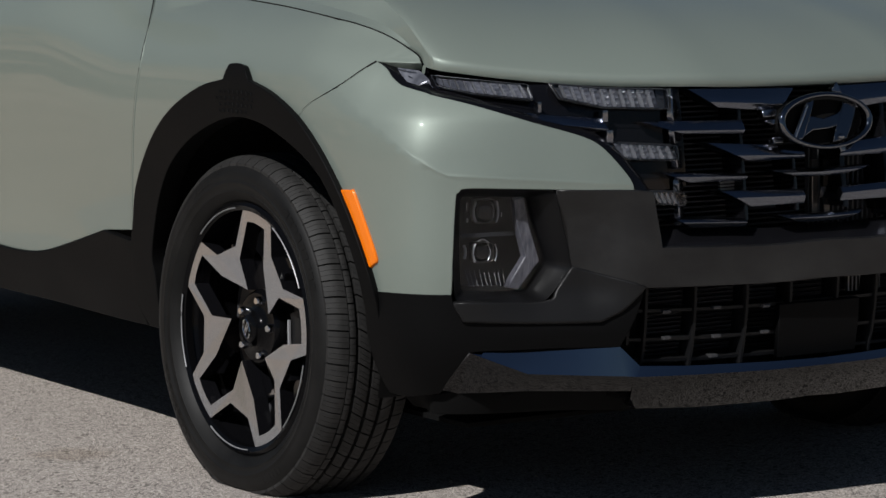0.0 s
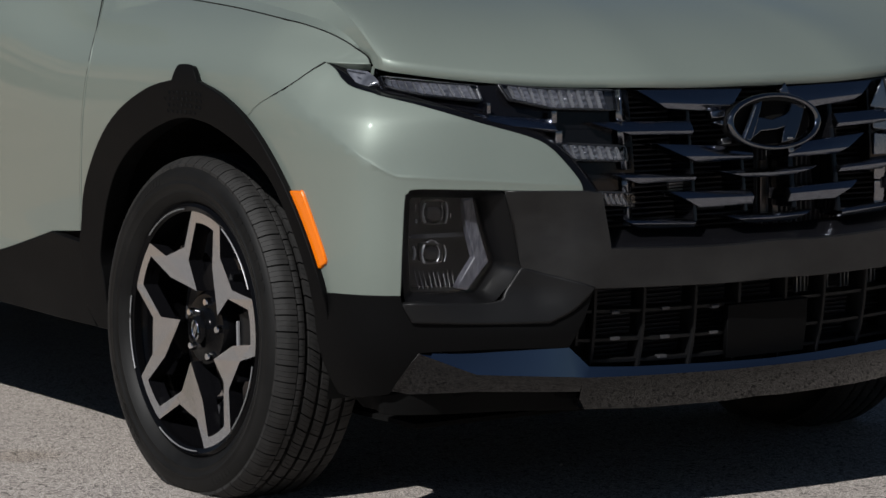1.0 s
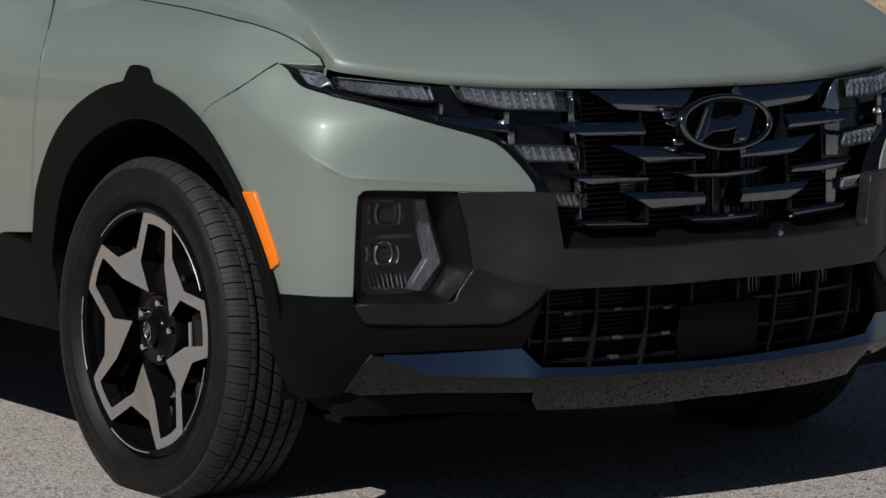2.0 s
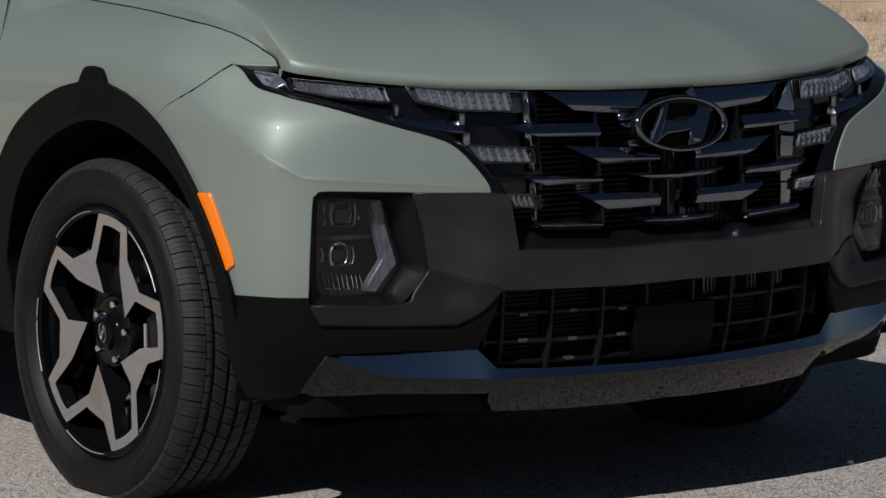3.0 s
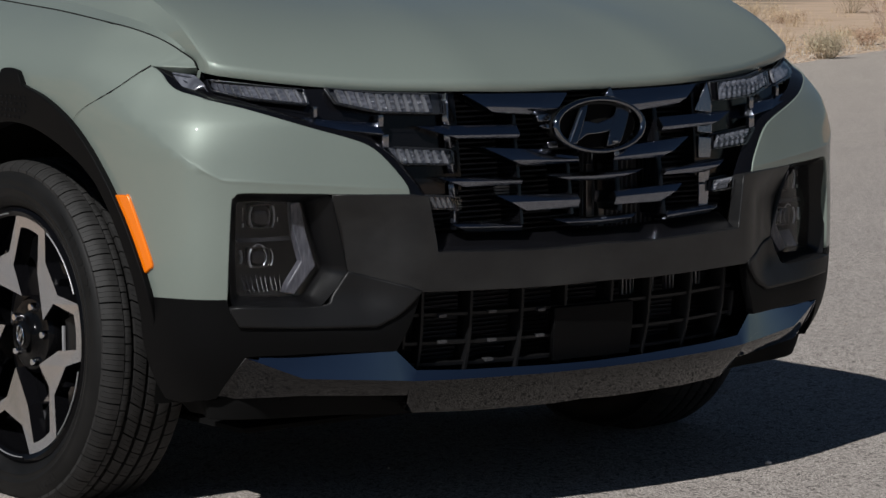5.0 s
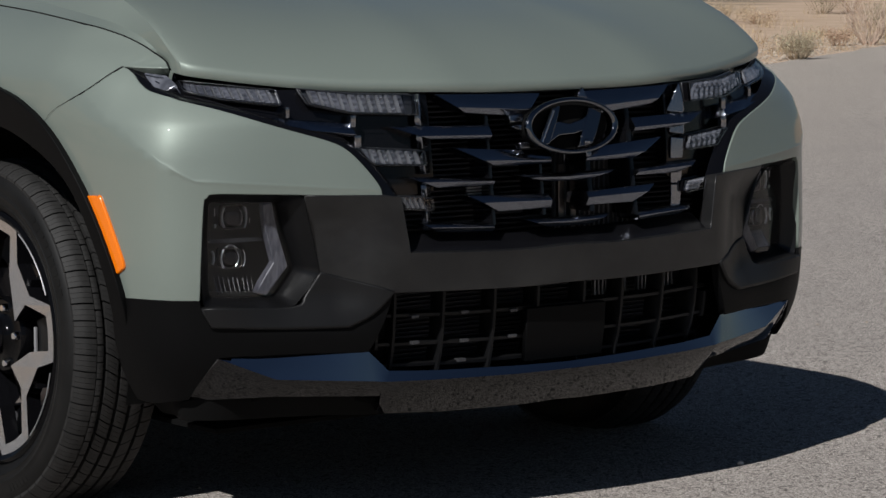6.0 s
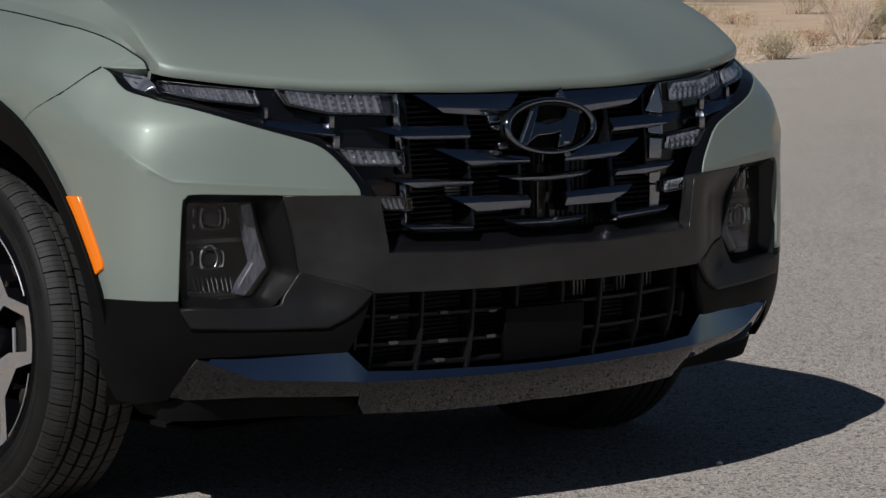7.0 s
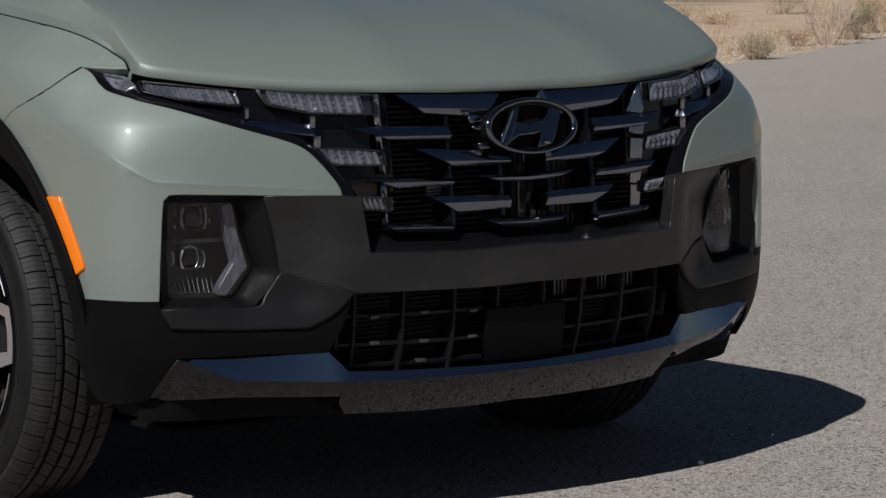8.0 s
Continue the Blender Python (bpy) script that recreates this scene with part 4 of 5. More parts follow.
bm = bmesh.new()
rings = []
for k in range(64):
    t = 2 * math.pi * k / 64
    ring = []
    for j in range(10):
        a = 2 * math.pi * j / 10
        s, z = oval(t, 0.1163 + 0.0085 * math.cos(a), 0.0537 + 0.0055 * math.cos(a))
        ring.append(bm.verts.new(skin(s, z, 0.012 + 0.009 * math.sin(a))))
    rings.append(ring)
for k in range(64):
    for j in range(10):
        bm.faces.new((rings[k][j], rings[k][(j + 1) % 10], rings[(k + 1) % 64][(j + 1) % 10], rings[(k + 1) % 64][j]))
bmesh.ops.recalc_face_normals(bm, faces=bm.faces[:])
MIRROR = material("mirror_chrome", (0.3, 0.31, 0.33), 0.03, 1.0)
EMBLEM = material("emblem_chrome", (0.19, 0.195, 0.21), 0.07, 1.0)
badge = part("emblem", bm, EMBLEM, truck, "oval dark chrome emblem", 180)
panel("emblem_back", UNDER, badge, [(*oval(2 * math.pi * k / 24, 0.112, 0.05), 1) for k in range(24)], -0.006, 0.02, 0.05)


def leaned(s, z, out=0.0):
    """The letter's plane leans back, so that its face mirrors the sky."""
    return skin(s, z, out - 0.14 * (z - 0.83))


for bar, out in (([(0.047, 0.866), (0.028, 0.871), (0.046, 0.841), (0.074, 0.797), (0.097, 0.797)], 0.012),
                 ([(-0.052, 0.864), (-0.084, 0.859), (-0.053, 0.81), (-0.04, 0.794), (-0.006, 0.788), (-0.03, 0.829)], 0.0125),
                 ([(0.074, 0.798), (0.044, 0.814), (0.002, 0.816), (-0.027, 0.821), (-0.054, 0.842), (-0.053, 0.856), (-0.03, 0.841), (0.01, 0.832), (0.041, 0.838), (0.054, 0.832)], 0.011)):
    panel("emblem_bar", EMBLEM, badge, [(*p, 1) for p in bar], out, 0.014, 0.03, surf=leaned, edge=0.003)
# a brighter tube stands in for the highlight on the left bar's edge
part("emblem_edge_highlight", tube([leaned(s, z, 0.013) for s, z in ((0.049, 0.862), (0.072, 0.83), (0.094, 0.799))], 0.0024, 8), BRIGHT, badge, "bright strip for the highlight on the letter's edge", 60)
# a mirror bead, no part of the emblem, added to give the sun's glint
foot = bmesh.new()
bmesh.ops.create_uvsphere(foot, u_segments=20, v_segments=12, radius=0.007, matrix=Matrix.Translation(skin(-0.026, 0.796, 0.018)) @ Matrix.Diagonal((1.2, 0.8, 0.8, 1)))
part("emblem_glint_bead", foot, MIRROR, badge, "small mirror bead added for the sun's glint on the letter", 180)
for ctrl in ([(0.147, 0.853, 1), (0.113, 0.855, 1), (0.116, 0.843, 1), (0.146, 0.843, 1)], [(0.143, 0.832, 1), (0.116, 0.834, 1), (0.112, 0.824, 1)], [(-0.058, 0.905, 1), (-0.064, 0.885, 1), (-0.042, 0.889, 1)],
             [(0.127, 0.797, 1), (0.105, 0.799, 1), (0.104, 0.789, 1), (0.124, 0.788, 1)], [(-0.046, 0.790, 1), (-0.058, 0.794, 1), (-0.060, 0.765, 1), (-0.05, 0.764, 1)]):
    panel("emblem_bracket", UPRIGHT, badge, ctrl, -0.012, 0.02, 0.03, label="small chrome bracket")

# ---- lower grille ----
lower_grille = part("lower_grille", merged(block(-0.47, 0.47, -0.70, -0.69, 0.3, 0.52), *[block(-0.45, 0.45, -0.735, -0.72, 0.33 + 0.009 * k, 0.333 + 0.009 * k) for k in range(20)]), CAVITY, truck)
for s in (0.462, 0.422, 0.305, 0.177, 0.064):
    for g in (-1, 1):
        low, high = (0.385, 0.44) if s > 0.45 else (0.325, 0.51)
        rows = [[skin(g * s + d, z, o) for d, o in ((-0.005, -0.085), (-0.005, -0.042), (-0.003, -0.038), (0.003, -0.038), (0.005, -0.042), (0.005, -0.085), (-0.005, -0.085))] for z in [low + (high - low) * k / 4 for k in range(5)]]
        strip("grille_bar", GRID, lower_grille, rows, "", 40)
for z in (0.449, 0.389, 0.344):
    rows = [[skin(-0.46 + 0.92 * k / 24, z + d + 0.012 * max(0, abs(k / 12 - 1) - 0.55), o) for d, o in ((-0.006, -0.085), (-0.005, -0.048), (-0.003, -0.044), (0.003, -0.044), (0.005, -0.048), (0.006, -0.085), (-0.006, -0.085))] for k in range(25)]
    strip("grille_bar", GRID, lower_grille, rows, "", 40)
panel("plate_bracket", PLASTIC, lower_grille, [(0.098, 0.447, 1), (-0.119, 0.446, 1), (-0.126, 0.336, 1), (0.088, 0.336, 1)], -0.03, 0.012, 0.06, label="flat black plate bracket")
CLIP = material("clip_grey", (0.09, 0.09, 0.095), 0.4, 0.6)
FIN = material("fin_grey", (0.16, 0.16, 0.165), 0.45, 0.5)
for start, count in ((0.158, 9), (0.282, 10)):
    for k in range(count):
        x = start + k * 0.0108
        part("radiator_fin", block(x, x + 0.0045, -0.775, -0.765, 0.443, 0.505), ALU if (k * 7 + count) % 3 == 0 else FIN, lower_grille)
for s, z in ((0.369, 0.395), (0.247, 0.391), (0.124, 0.392), (0.252, 0.452), (0.374, 0.450), (0.127, 0.447), (0.248, 0.349)):
    p = Vector(skin(s, z, -0.044))
    part("grille_clip", block(p.x - 0.010, p.x + 0.010, p.y - 0.006, p.y + 0.01, z - 0.004, z + 0.003, 0.0015), CLIP, lower_grille, "small metal clip")

# ---- skid trim under the nose ----
LEDGE_A, LEDGE_B = [(0.413, 0.583), (0.348, 0.582), (0.281, 0.581), (0.142, 0.577), (0.076, 0.578)], [(0.403, 0.621), (0.322, 0.618), (0.252, 0.616), (0.108, 0.611), (0.04, 0.611)]
LEDGE_A, LEDGE_B = (l + [(0, l[-1][1])] + flip(l, True)[::-1] for l in (LEDGE_A, LEDGE_B))
strip("grille_ledge", LEDGE, grille, [[skin(s, z, -0.004) for s, z in LEDGE_A], [skin(s, z, -0.05) for s, z in LEDGE_B]], "gloss black ledge under the grille", 60)
SKID_TOP, SKID_RIDGE, SKID_FOOT = [(0.812, 0.388), (0.649, 0.388), (0.493, 0.389), (0.476, 0.373), (0.463, 0.361), (0.446, 0.345), (0.338, 0.339), (0.127, 0.333), (0, 0.331)], [(0.809, 0.387), (0.688, 0.34), (0.485, 0.327), (0.474, 0.326), (0.464, 0.325), (0.452, 0.324), (0.343, 0.321), (0.133, 0.317), (0, 0.317)], [(0.88, 0.295), (0.687, 0.302), (0.454, 0.292), (0.446, 0.287), (0.457, 0.276), (0.437, 0.251), (0.297, 0.244), (0.08, 0.242), (0, 0.245)]


def dense(poly, per=5):
    out = []
    for a, b in zip(poly, poly[1:]):
        out += [lerp(a, b, k / per) for k in range(per)]
    out.append(poly[-1])
    return out + [(-s, z) for s, z in out[-2::-1]]


def trim(s, z, deep):
    """A point of the trim, set off an upright sheet that stands at the height 0.385."""
    return skin(s, z, deep + inset(abs(s), 0.385) - inset(abs(s), z))


rows = []
for k in range(15):
    t = k / 7
    # a flat upper face, a crisp ridge, and a lower face that tucks under
    w = (1 - t, t, 0) if t < 1 else (0, 2 - t, t - 1)
    rows.append([trim(*(a[i] * w[0] + b[i] * w[1] + c[i] * w[2] for i in (0, 1)), (-0.008 - 0.007 * ease(0.42, 0.66, abs(a[0])) + 0.012 * ease(0.68, 0.81, abs(a[0]))) * (1 - t) if t < 1 else -0.68 * (b[1] - c[1]) * (t - 1) ** 1.15)
                 for a, b, c in zip(dense(SKID_TOP), dense(SKID_RIDGE), dense(SKID_FOOT))])
rows.insert(0, [skin(s, z - 0.006, -0.05) for s, z in dense(SKID_TOP)])
rows.append([skin(s, z + 0.004, -0.115) for s, z in dense(SKID_FOOT)])
strip("skid_trim", CHROME, truck, rows[:9], "polished dark chrome skid trim", 9)
UNDERSIDE = material("gloss_underside", (0.005, 0.005, 0.006), 0.015)
strip("skid_trim_underside", UNDERSIDE, truck, rows[8:], "gloss black underside of the skid trim", 9)
for g in (0, -1):
    part("trim_edge", tube([Vector(row[g]) for row in rows[1:-1]], 0.0013, 6), UPRIGHT, truck, "thin bright end of the skid trim", 60)


# ---- wheels ----
HUB_Z = 0.364
SHRINK = Matrix.Diagonal((1, 0.979, 0.979, 1))
LOW = (GROUND - HUB_Z) / 0.979     # where the tyre lies flat on the road


def polar(r, deg, x):
    a = radians(deg)
    return (x, -r * math.cos(a), r * math.sin(a))


HUB_BLACK = material("hub_black", (0.003, 0.003, 0.0035), 0.15)
HUB_BLACK.node_tree.nodes["Principled BSDF"].inputs["Specular IOR Level"].default_value = 0.14


LIP_GREY = material("lip_grey", (0.34, 0.34, 0.35), 0.4, 0.4)


def build_wheel():
    """A wheel at the origin, its outer face towards -x."""
    barrel = [(0.02, 0.262), (0.004, 0.264), (-0.002, 0.275), (0.004, 0.284), (0.012, 0.279), (0.03, 0.262), (0.10, 0.250), (0.188, 0.255), (0.195, 0.278), (0.186, 0.284)]
    wheel = part("wheel", lathe(barrel, 96), HUB_BLACK, truck, "gloss black and machined alloy wheel", 40)
    # tyre: carcass, then raised tread blocks
    side = [(0.012, 0.281), (-0.002, 0.289), (-0.011, 0.305), (-0.0165, 0.322), (-0.0175, 0.338), (-0.013, 0.356), (0.0, 0.371), (0.02, 0.3775),
            (0.06, 0.380), (0.10, 0.3805), (0.145, 0.380), (0.183, 0.3775), (0.200, 0.371), (0.212, 0.356), (0.217, 0.336), (0.215, 0.305), (0.200, 0.281)]
    ribbed = []
    for i, (x, r) in enumerate(side):
        ribbed.append((x, r))
        if i == 2:
            ribbed += [(-0.0128, 0.3075), (-0.0116, 0.309)]
        if i == 3:
            ribbed += [(-0.0184, 0.325), (-0.018, 0.328), (-0.0168, 0.329)]
    bm = lathe(ribbed, 120)
    for v in bm.verts:
        v.co.z = max(v.co.z, LOW + 0.001)
    tyre = part("tyre", bm, RUBBER, wheel, "black road tyre with block tread", 60)
    top = smooth_curve([-0.008, 0.006, 0.026, 0.06, 0.10, 0.145, 0.181, 0.197, 0.209], [0.3685, 0.3815, 0.388, 0.3905, 0.3915, 0.3905, 0.388, 0.380, 0.364])
    ribs = [(-0.007, 0.034, 66, 0.10), (0.0365, 0.050, 66, 0.05), (0.059, 0.087, 66, 0.55), (0.096, 0.122, 66, 0.4), (0.131, 0.157, 66, -0.45), (0.165, 0.208, 66, -0.10)]
    verts, faces = [], []
    for n_rib, (x0, x1, count, skew) in enumerate(ribs):
        xs = [x0 + (x1 - x0) * i / 3 for i in range(4)]
        for k in range(count):
            a0 = 2 * math.pi * (k + 0.5 * (n_rib % 2)) / count
            wide = 2 * math.pi / count * (0.935 if k % 2 else 0.955)
            base = len(verts)
            for x in xs:
                lean = skew * (x - x0) / 0.38
                cut = 0.006 if n_rib not in (0, 5) else 0.0035
                for part_of, drop in ((0, 0.008), (0.02, 0.0), (0.325, 0.0), (0.335, cut), (0.345, 0.0), (0.655, 0.0), (0.665, cut), (0.675, 0.0), (0.98, 0.0), (1, 0.008)):
                    da = wide * part_of
                    r = top(x) - drop
                    if (x == xs[0] and n_rib not in (0,)) or (x == xs[-1] and n_rib not in (5,)):
                        r -= 0.0012
                    a = a0 + da + lean
                    verts.append((x, r * math.cos(a), max(r * math.sin(a), LOW)))
            for i in range(3):
                for j in range(9):
                    p = base + i * 10 + j
                    faces.append((p, p + 1, p + 11, p + 10))
            for i in (0, 3):
                p = base + i * 10
                verts_low = []
                for j in (1, 8):
                    x, y, z = verts[p + j]
                    f = 1 - 0.012 / math.hypot(y, z)
                    verts.append((x, y * f, z * f))
                    verts_low.append(len(verts) - 1)
                faces.append((p + 1, verts_low[0], verts_low[1], p + 8, p + 7, p + 5, p + 4, p + 2))
    me = bpy.data.meshes.new("tread")
    me.from_pydata(verts, [], faces)
    me.materials.append(TREAD)
    me.polygons.foreach_set("use_smooth", [True] * len(me.polygons))
    me.set_sharp_from_angle(angle=radians(28))
    tread = new("tread", me)
    tread.parent = wheel
    bars = []
    for start, count, wide in ((200, 9, 2.6), (20, 9, 2.6), (110, 6, 1.6), (290, 6, 1.6)):
        for k in range(count):
            a0 = start + k * wide * 1.5
            ring = [polar(r, a0 + d, x) for r, d, x in ((0.336, 0, -0.0182), (0.336, wide, -0.0182), (0.352, wide, -0.0150), (0.352, 0, -0.0150))]
            low = [(x + 0.003, y, z) for x, y, z in ring]
            bars.append(faces_of(ring + low, [(0, 1, 2, 3), (0, 4, 5, 1), (1, 5, 6, 2), (2, 6, 7, 3), (3, 7, 4, 0)]))
    tagged(part("sidewall_lettering", merged(*bars), RUBBER, tyre, "raised rubber marks on the sidewall"), kind="stuff")
    # machined star: five caps at the lip, each with two arms to the wedges near the hub
    face = lambda r: 0.004 + 0.03 * (1 - r / 0.272) ** 1.5
    P = lambda r, d, back=0.0: polar(r, d, face(r) + back)
    for k in range(5):
        b = 79 + 72 * k
        outer = [(0.272, b - 12.6), (0.272, b - 4), (0.272, b + 4), (0.272, b + 12.6), (0.187, b + 26.5), (0.200, b + 51), (0.272, b + 59.4)]
        inner = [(0.242, b - 8.6), (0.242, b - 3), (0.242, b + 3), (0.240, b + 9.5), (0.157, b + 24.5), (0.086, b + 20.5), (0.157, b + 58), (0.242, b + 63.4)]
        quads = [[outer[0], outer[1], inner[1], inner[0]], [outer[1], outer[2], inner[2], inner[1]], [outer[2], outer[3], inner[3], inner[2]],
                 [outer[3], outer[4], inner[4], inner[3]], [outer[4], outer[5], inner[6], inner[5], inner[4]], [outer[5], outer[6], inner[7], inner[6]]]
        bm = bmesh.new()
        cache = {}

        def vert(p):
            if p not in cache:
                cache[p] = bm.verts.new(P(*p))
            return cache[p]
        for q in quads:
            bm.faces.new([vert(p) for p in q])
        bmesh.ops.recalc_face_normals(bm, faces=bm.faces[:])
        if bm.faces[:][0].normal.x > 0:
            bmesh.ops.reverse_faces(bm, faces=bm.faces[:])
        part("spoke_face", bm, SILVER, wheel, "machined silver spoke face")
        # black body of the spokes, just behind the machined face
        solid = bmesh.new()
        for q in quads:
            f = [solid.verts.new(polar(r, d, face(r) + 0.0015)) for r, d in q]
            g = [solid.verts.new(polar(r * 0.99, d, face(r) + 0.036)) for r, d in q]
            n = len(q)
            solid.faces.new(f)
            solid.faces.new(g[::-1])
            for i in range(n):
                solid.faces.new((f[i], g[i], g[(i + 1) % n], f[(i + 1) % n]))
        bmesh.ops.recalc_face_normals(solid, faces=solid.faces[:])
        part("spoke_body", solid, GLOSS, wheel)
        arc = [polar(0.2695, b + 18 + 36 * t / 16, -0.0035) for t in range(17)]
        part("lip_line", tube(arc, 0.0017, 6), LIP_GREY, wheel, "thin machined line on the lip", 60)
        arm = bmesh.new()
        pts = [polar(0.085, b + 21, 0.03), polar(0.16, b + 26, 0.02), polar(0.20, b + 36, 0.02), polar(0.157, b + 57, 0.02)]
        low = [(x + 0.05, y, z) for x, y, z in pts]
        vs, ws = [arm.verts.new(p) for p in pts], [arm.verts.new(p) for p in low]
        arm.faces.new(vs)
        for i in range(4):
            arm.faces.new((vs[i], ws[i], ws[(i + 1) % 4], vs[(i + 1) % 4]))
        part("spoke_web", arm, GLOSS, wheel)
        nut = lathe([(0.012, 0.0), (0.012, 0.007), (0.016, 0.0095), (0.03, 0.0105), (0.034, 0.0125)], 12)
        x, y, z = polar(0.064, b - 2, 0.0)
        bmesh.ops.translate(nut, vec=(x + 0.012, y, z), verts=nut.verts[:])
        part("lug_nut", nut, BRIGHT, wheel, "chrome lug nut", 40)
    hub = lathe([(0.012, 0.0), (0.013, 0.024), (0.017, 0.031), (0.028, 0.034), (0.036, 0.045), (0.036, 0.078), (0.045, 0.086), (0.07, 0.088)], 48)
    part("hub", hub, HUB_BLACK, wheel, "gloss black hub centre", 40)
    ring = [(0.010, 0.0135 * math.cos(a) + 0.004 * math.sin(a), 0.0205 * math.sin(a)) for a in [2 * math.pi * i / 24 for i in range(25)]]
    part("hub_badge", tube(ring, 0.0018, 6), BRIGHT, wheel, "small oval chrome badge", 60)
    for (y0, z0), (y1, z1) in (((0.009, -0.009), (-0.004, 0.015)), ((0.004, -0.015), (-0.009, 0.009)), ((0.004, -0.003), (-0.004, 0.003))):
        part("hub_badge_bar", tube([(0.010, y0, z0), (0.010, y1, z1)], 0.0016, 6), BRIGHT, wheel)
    disc = lathe([(0.085, 0.09), (0.085, 0.165), (0.10, 0.165), (0.10, 0.09)], 64, True)
    part("brake_disc", disc, STEEL, wheel, "brownish steel brake disc", 40)
    caliper = bmesh.new()
    cal = [[caliper.verts.new(polar(r, d, x)) for x, r in ((0.09, 0.115), (0.056, 0.118), (0.05, 0.13), (0.05, 0.172), (0.056, 0.184), (0.09, 0.188))] for d in (-26, -16, 0, 12, 20)]
    for a, b in zip(cal, cal[1:]):
        for i in range(5):
            caliper.faces.new((a[i], a[i + 1], b[i + 1], b[i]))
    caliper.faces.new(cal[0])
    caliper.faces.new(cal[-1][::-1])
    bmesh.ops.recalc_face_normals(caliper, faces=caliper.faces[:])
    part("brake_caliper", caliper, SATIN, wheel, "", 40)
    part("caliper_pad", tube([(0.046, -0.121, 0.030), (0.046, -0.124, -0.024)], 0.0042, 6), LIP_GREY, wheel, "bare metal brake pad edge")
    part("rim_back", lathe([(0.13, 0.05), (0.13, 0.25)], 64), CAVITY, wheel)
    return wheel


wheel = build_wheel()
wheel.matrix_basis = pose(-0.896, 0.002, HUB_Z, 0, 1.5, 1.6) @ SHRINK
copy_thing(wheel, pose(0.896, 0.002, HUB_Z, 0, 1.5, 181.6) @ SHRINK)
copy_thing(wheel, pose(-0.896, 2.98, HUB_Z) @ SHRINK)
copy_thing(wheel, pose(0.896, 2.98, HUB_Z, 0, 0, 180) @ SHRINK)

# wheel wells
for g in (-1, 1):
    for y in (-0.019, 2.98):
        rows = []
        for x in (0.62, 0.86):
            rows.append([(g * x, y + 0.50 * math.cos(a), 0.385 + 0.45 * math.sin(a)) for a in [math.pi * (0.07 + 1.01 * i / 32) for i in range(33)]])
        strip("wheel_well", UNDER, truck, rows, "", 180)
        part("well_wall", block(g * 0.62 - 0.005, g * 0.62 + 0.005, y - 0.5, y + 0.5, 0.25, 0.83), UNDER, truck)


# ---- the rest of the body, behind what is looked at ----
REAR_SIDE = [(3.74, 0.56, 1), (3.745, 0.9), (3.63, 1.09, 1), (4.6, 1.12, 1), (5.3, 1.12, 1), (5.32, 0.5, 1), (5.0, 0.45, 1), (4.9, 0.7), (4.62, 0.84), (4.3, 0.72), (4.2, 0.42, 1), (3.9, 0.42, 1)]
for left in (False, True):
    panel("rear_side", PAINT, truck, REAR_SIDE, 0.0, 0.02, 0.08, left=left)
rows = []
for y, w, z in ((0.72, 0.70, 1.115), (0.95, 0.72, 1.2), (1.55, 0.62, 1.62), (1.8, 0.6, 1.67), (2.9, 0.6, 1.68), (3.05, 0.6, 1.64), (3.3, 0.66, 1.12)):
    rows.append([(-0.79, y, 1.09), (-w, y, z - 0.03), (-w * 0.9, y, z), (w * 0.9, y, z), (w, y, z - 0.03), (0.79, y, 1.09)])
strip("windscreen", WINDOW, truck, [[p for p in r[1:5]] for r in rows[:4]], "dark tinted windscreen", 40)
strip("roof", PAINT, truck, [r[1:5] for r in rows[3:6]], "", 40)
strip("rear_window", WINDOW, truck, [r[1:5] for r in rows[5:]], "", 40)
for g in (0, -1):
    strip("side_window", WINDOW, truck, [(r[:2] if g == 0 else r[-2:]) for r in rows], "", 40)
part("cargo_bed", merged(block(-0.78, 0.78, 3.35, 3.9, 0.5, 0.62), block(-0.8, 0.8, 3.85, 3.92, 0.5, 1.12, 0.02)), PAINT, truck)
part("cowl", block(-0.74, 0.74, 0.60, 0.98, 1.02, 1.10, 0.02), PLASTIC, truck)
for g in (-1, 1):
    bm = bmesh.new()
    bmesh.ops.create_cube(bm, size=1)
    bmesh.ops.subdivide_edges(bm, edges=bm.edges[:], cuts=7, use_grid_fill=True)
    for v in bm.verts:
        # a pillow shape, flat at the back where the glass sits, tapering outwards
        q = v.co * 2
        r = max(abs(q.x), abs(q.y), abs(q.z)) / max(1e-6, (abs(q.x) ** 3.2 + abs(q.y) ** 3.2 + abs(q.z) ** 3.2) ** (1 / 3.2))
        q *= r
        v.co = Vector((g * 0.965 + 0.115 * q.x, 0.855 + 0.062 * min(q.y, 0.35), 1.303 + 0.086 * q.z * (1 - 0.12 * g * q.x)))
    mirror = part("door_mirror", bm, GLOSS, truck, "gloss black door mirror", 40)
    part("mirror_glass", block(g * 0.965 - 0.09, g * 0.965 + 0.09, 0.877, 0.880, 1.245, 1.362, 0.0008), BRIGHT, mirror)
    part("mirror_arm", tube([(g * 0.70, 0.93, 1.20), (g * 0.80, 0.89, 1.215), (g * 0.90, 0.87, 1.25)], 0.022, 8), PLASTIC, mirror)
    for line in ([(g * 0.705, 0.74, 1.13), (g * 0.725, 0.96, 1.205), (g * 0.625, 1.55, 1.60), (g * 0.60, 1.8, 1.655), (g * 0.60, 2.9, 1.665), (g * 0.605, 3.05, 1.62), (g * 0.665, 3.3, 1.13)],):
        part("roof_pillar", tube(line, 0.034, 10), PAINT, truck, "", 60)
    for y, z, w in ((1.93, 1.64, 0.615), (2.72, 1.64, 0.615)):
        part("door_pillar", tube([(g * 0.795, y - 0.05, 1.09), (g * w, y, z)], 0.026, 8), GLOSS, truck, "", 60)

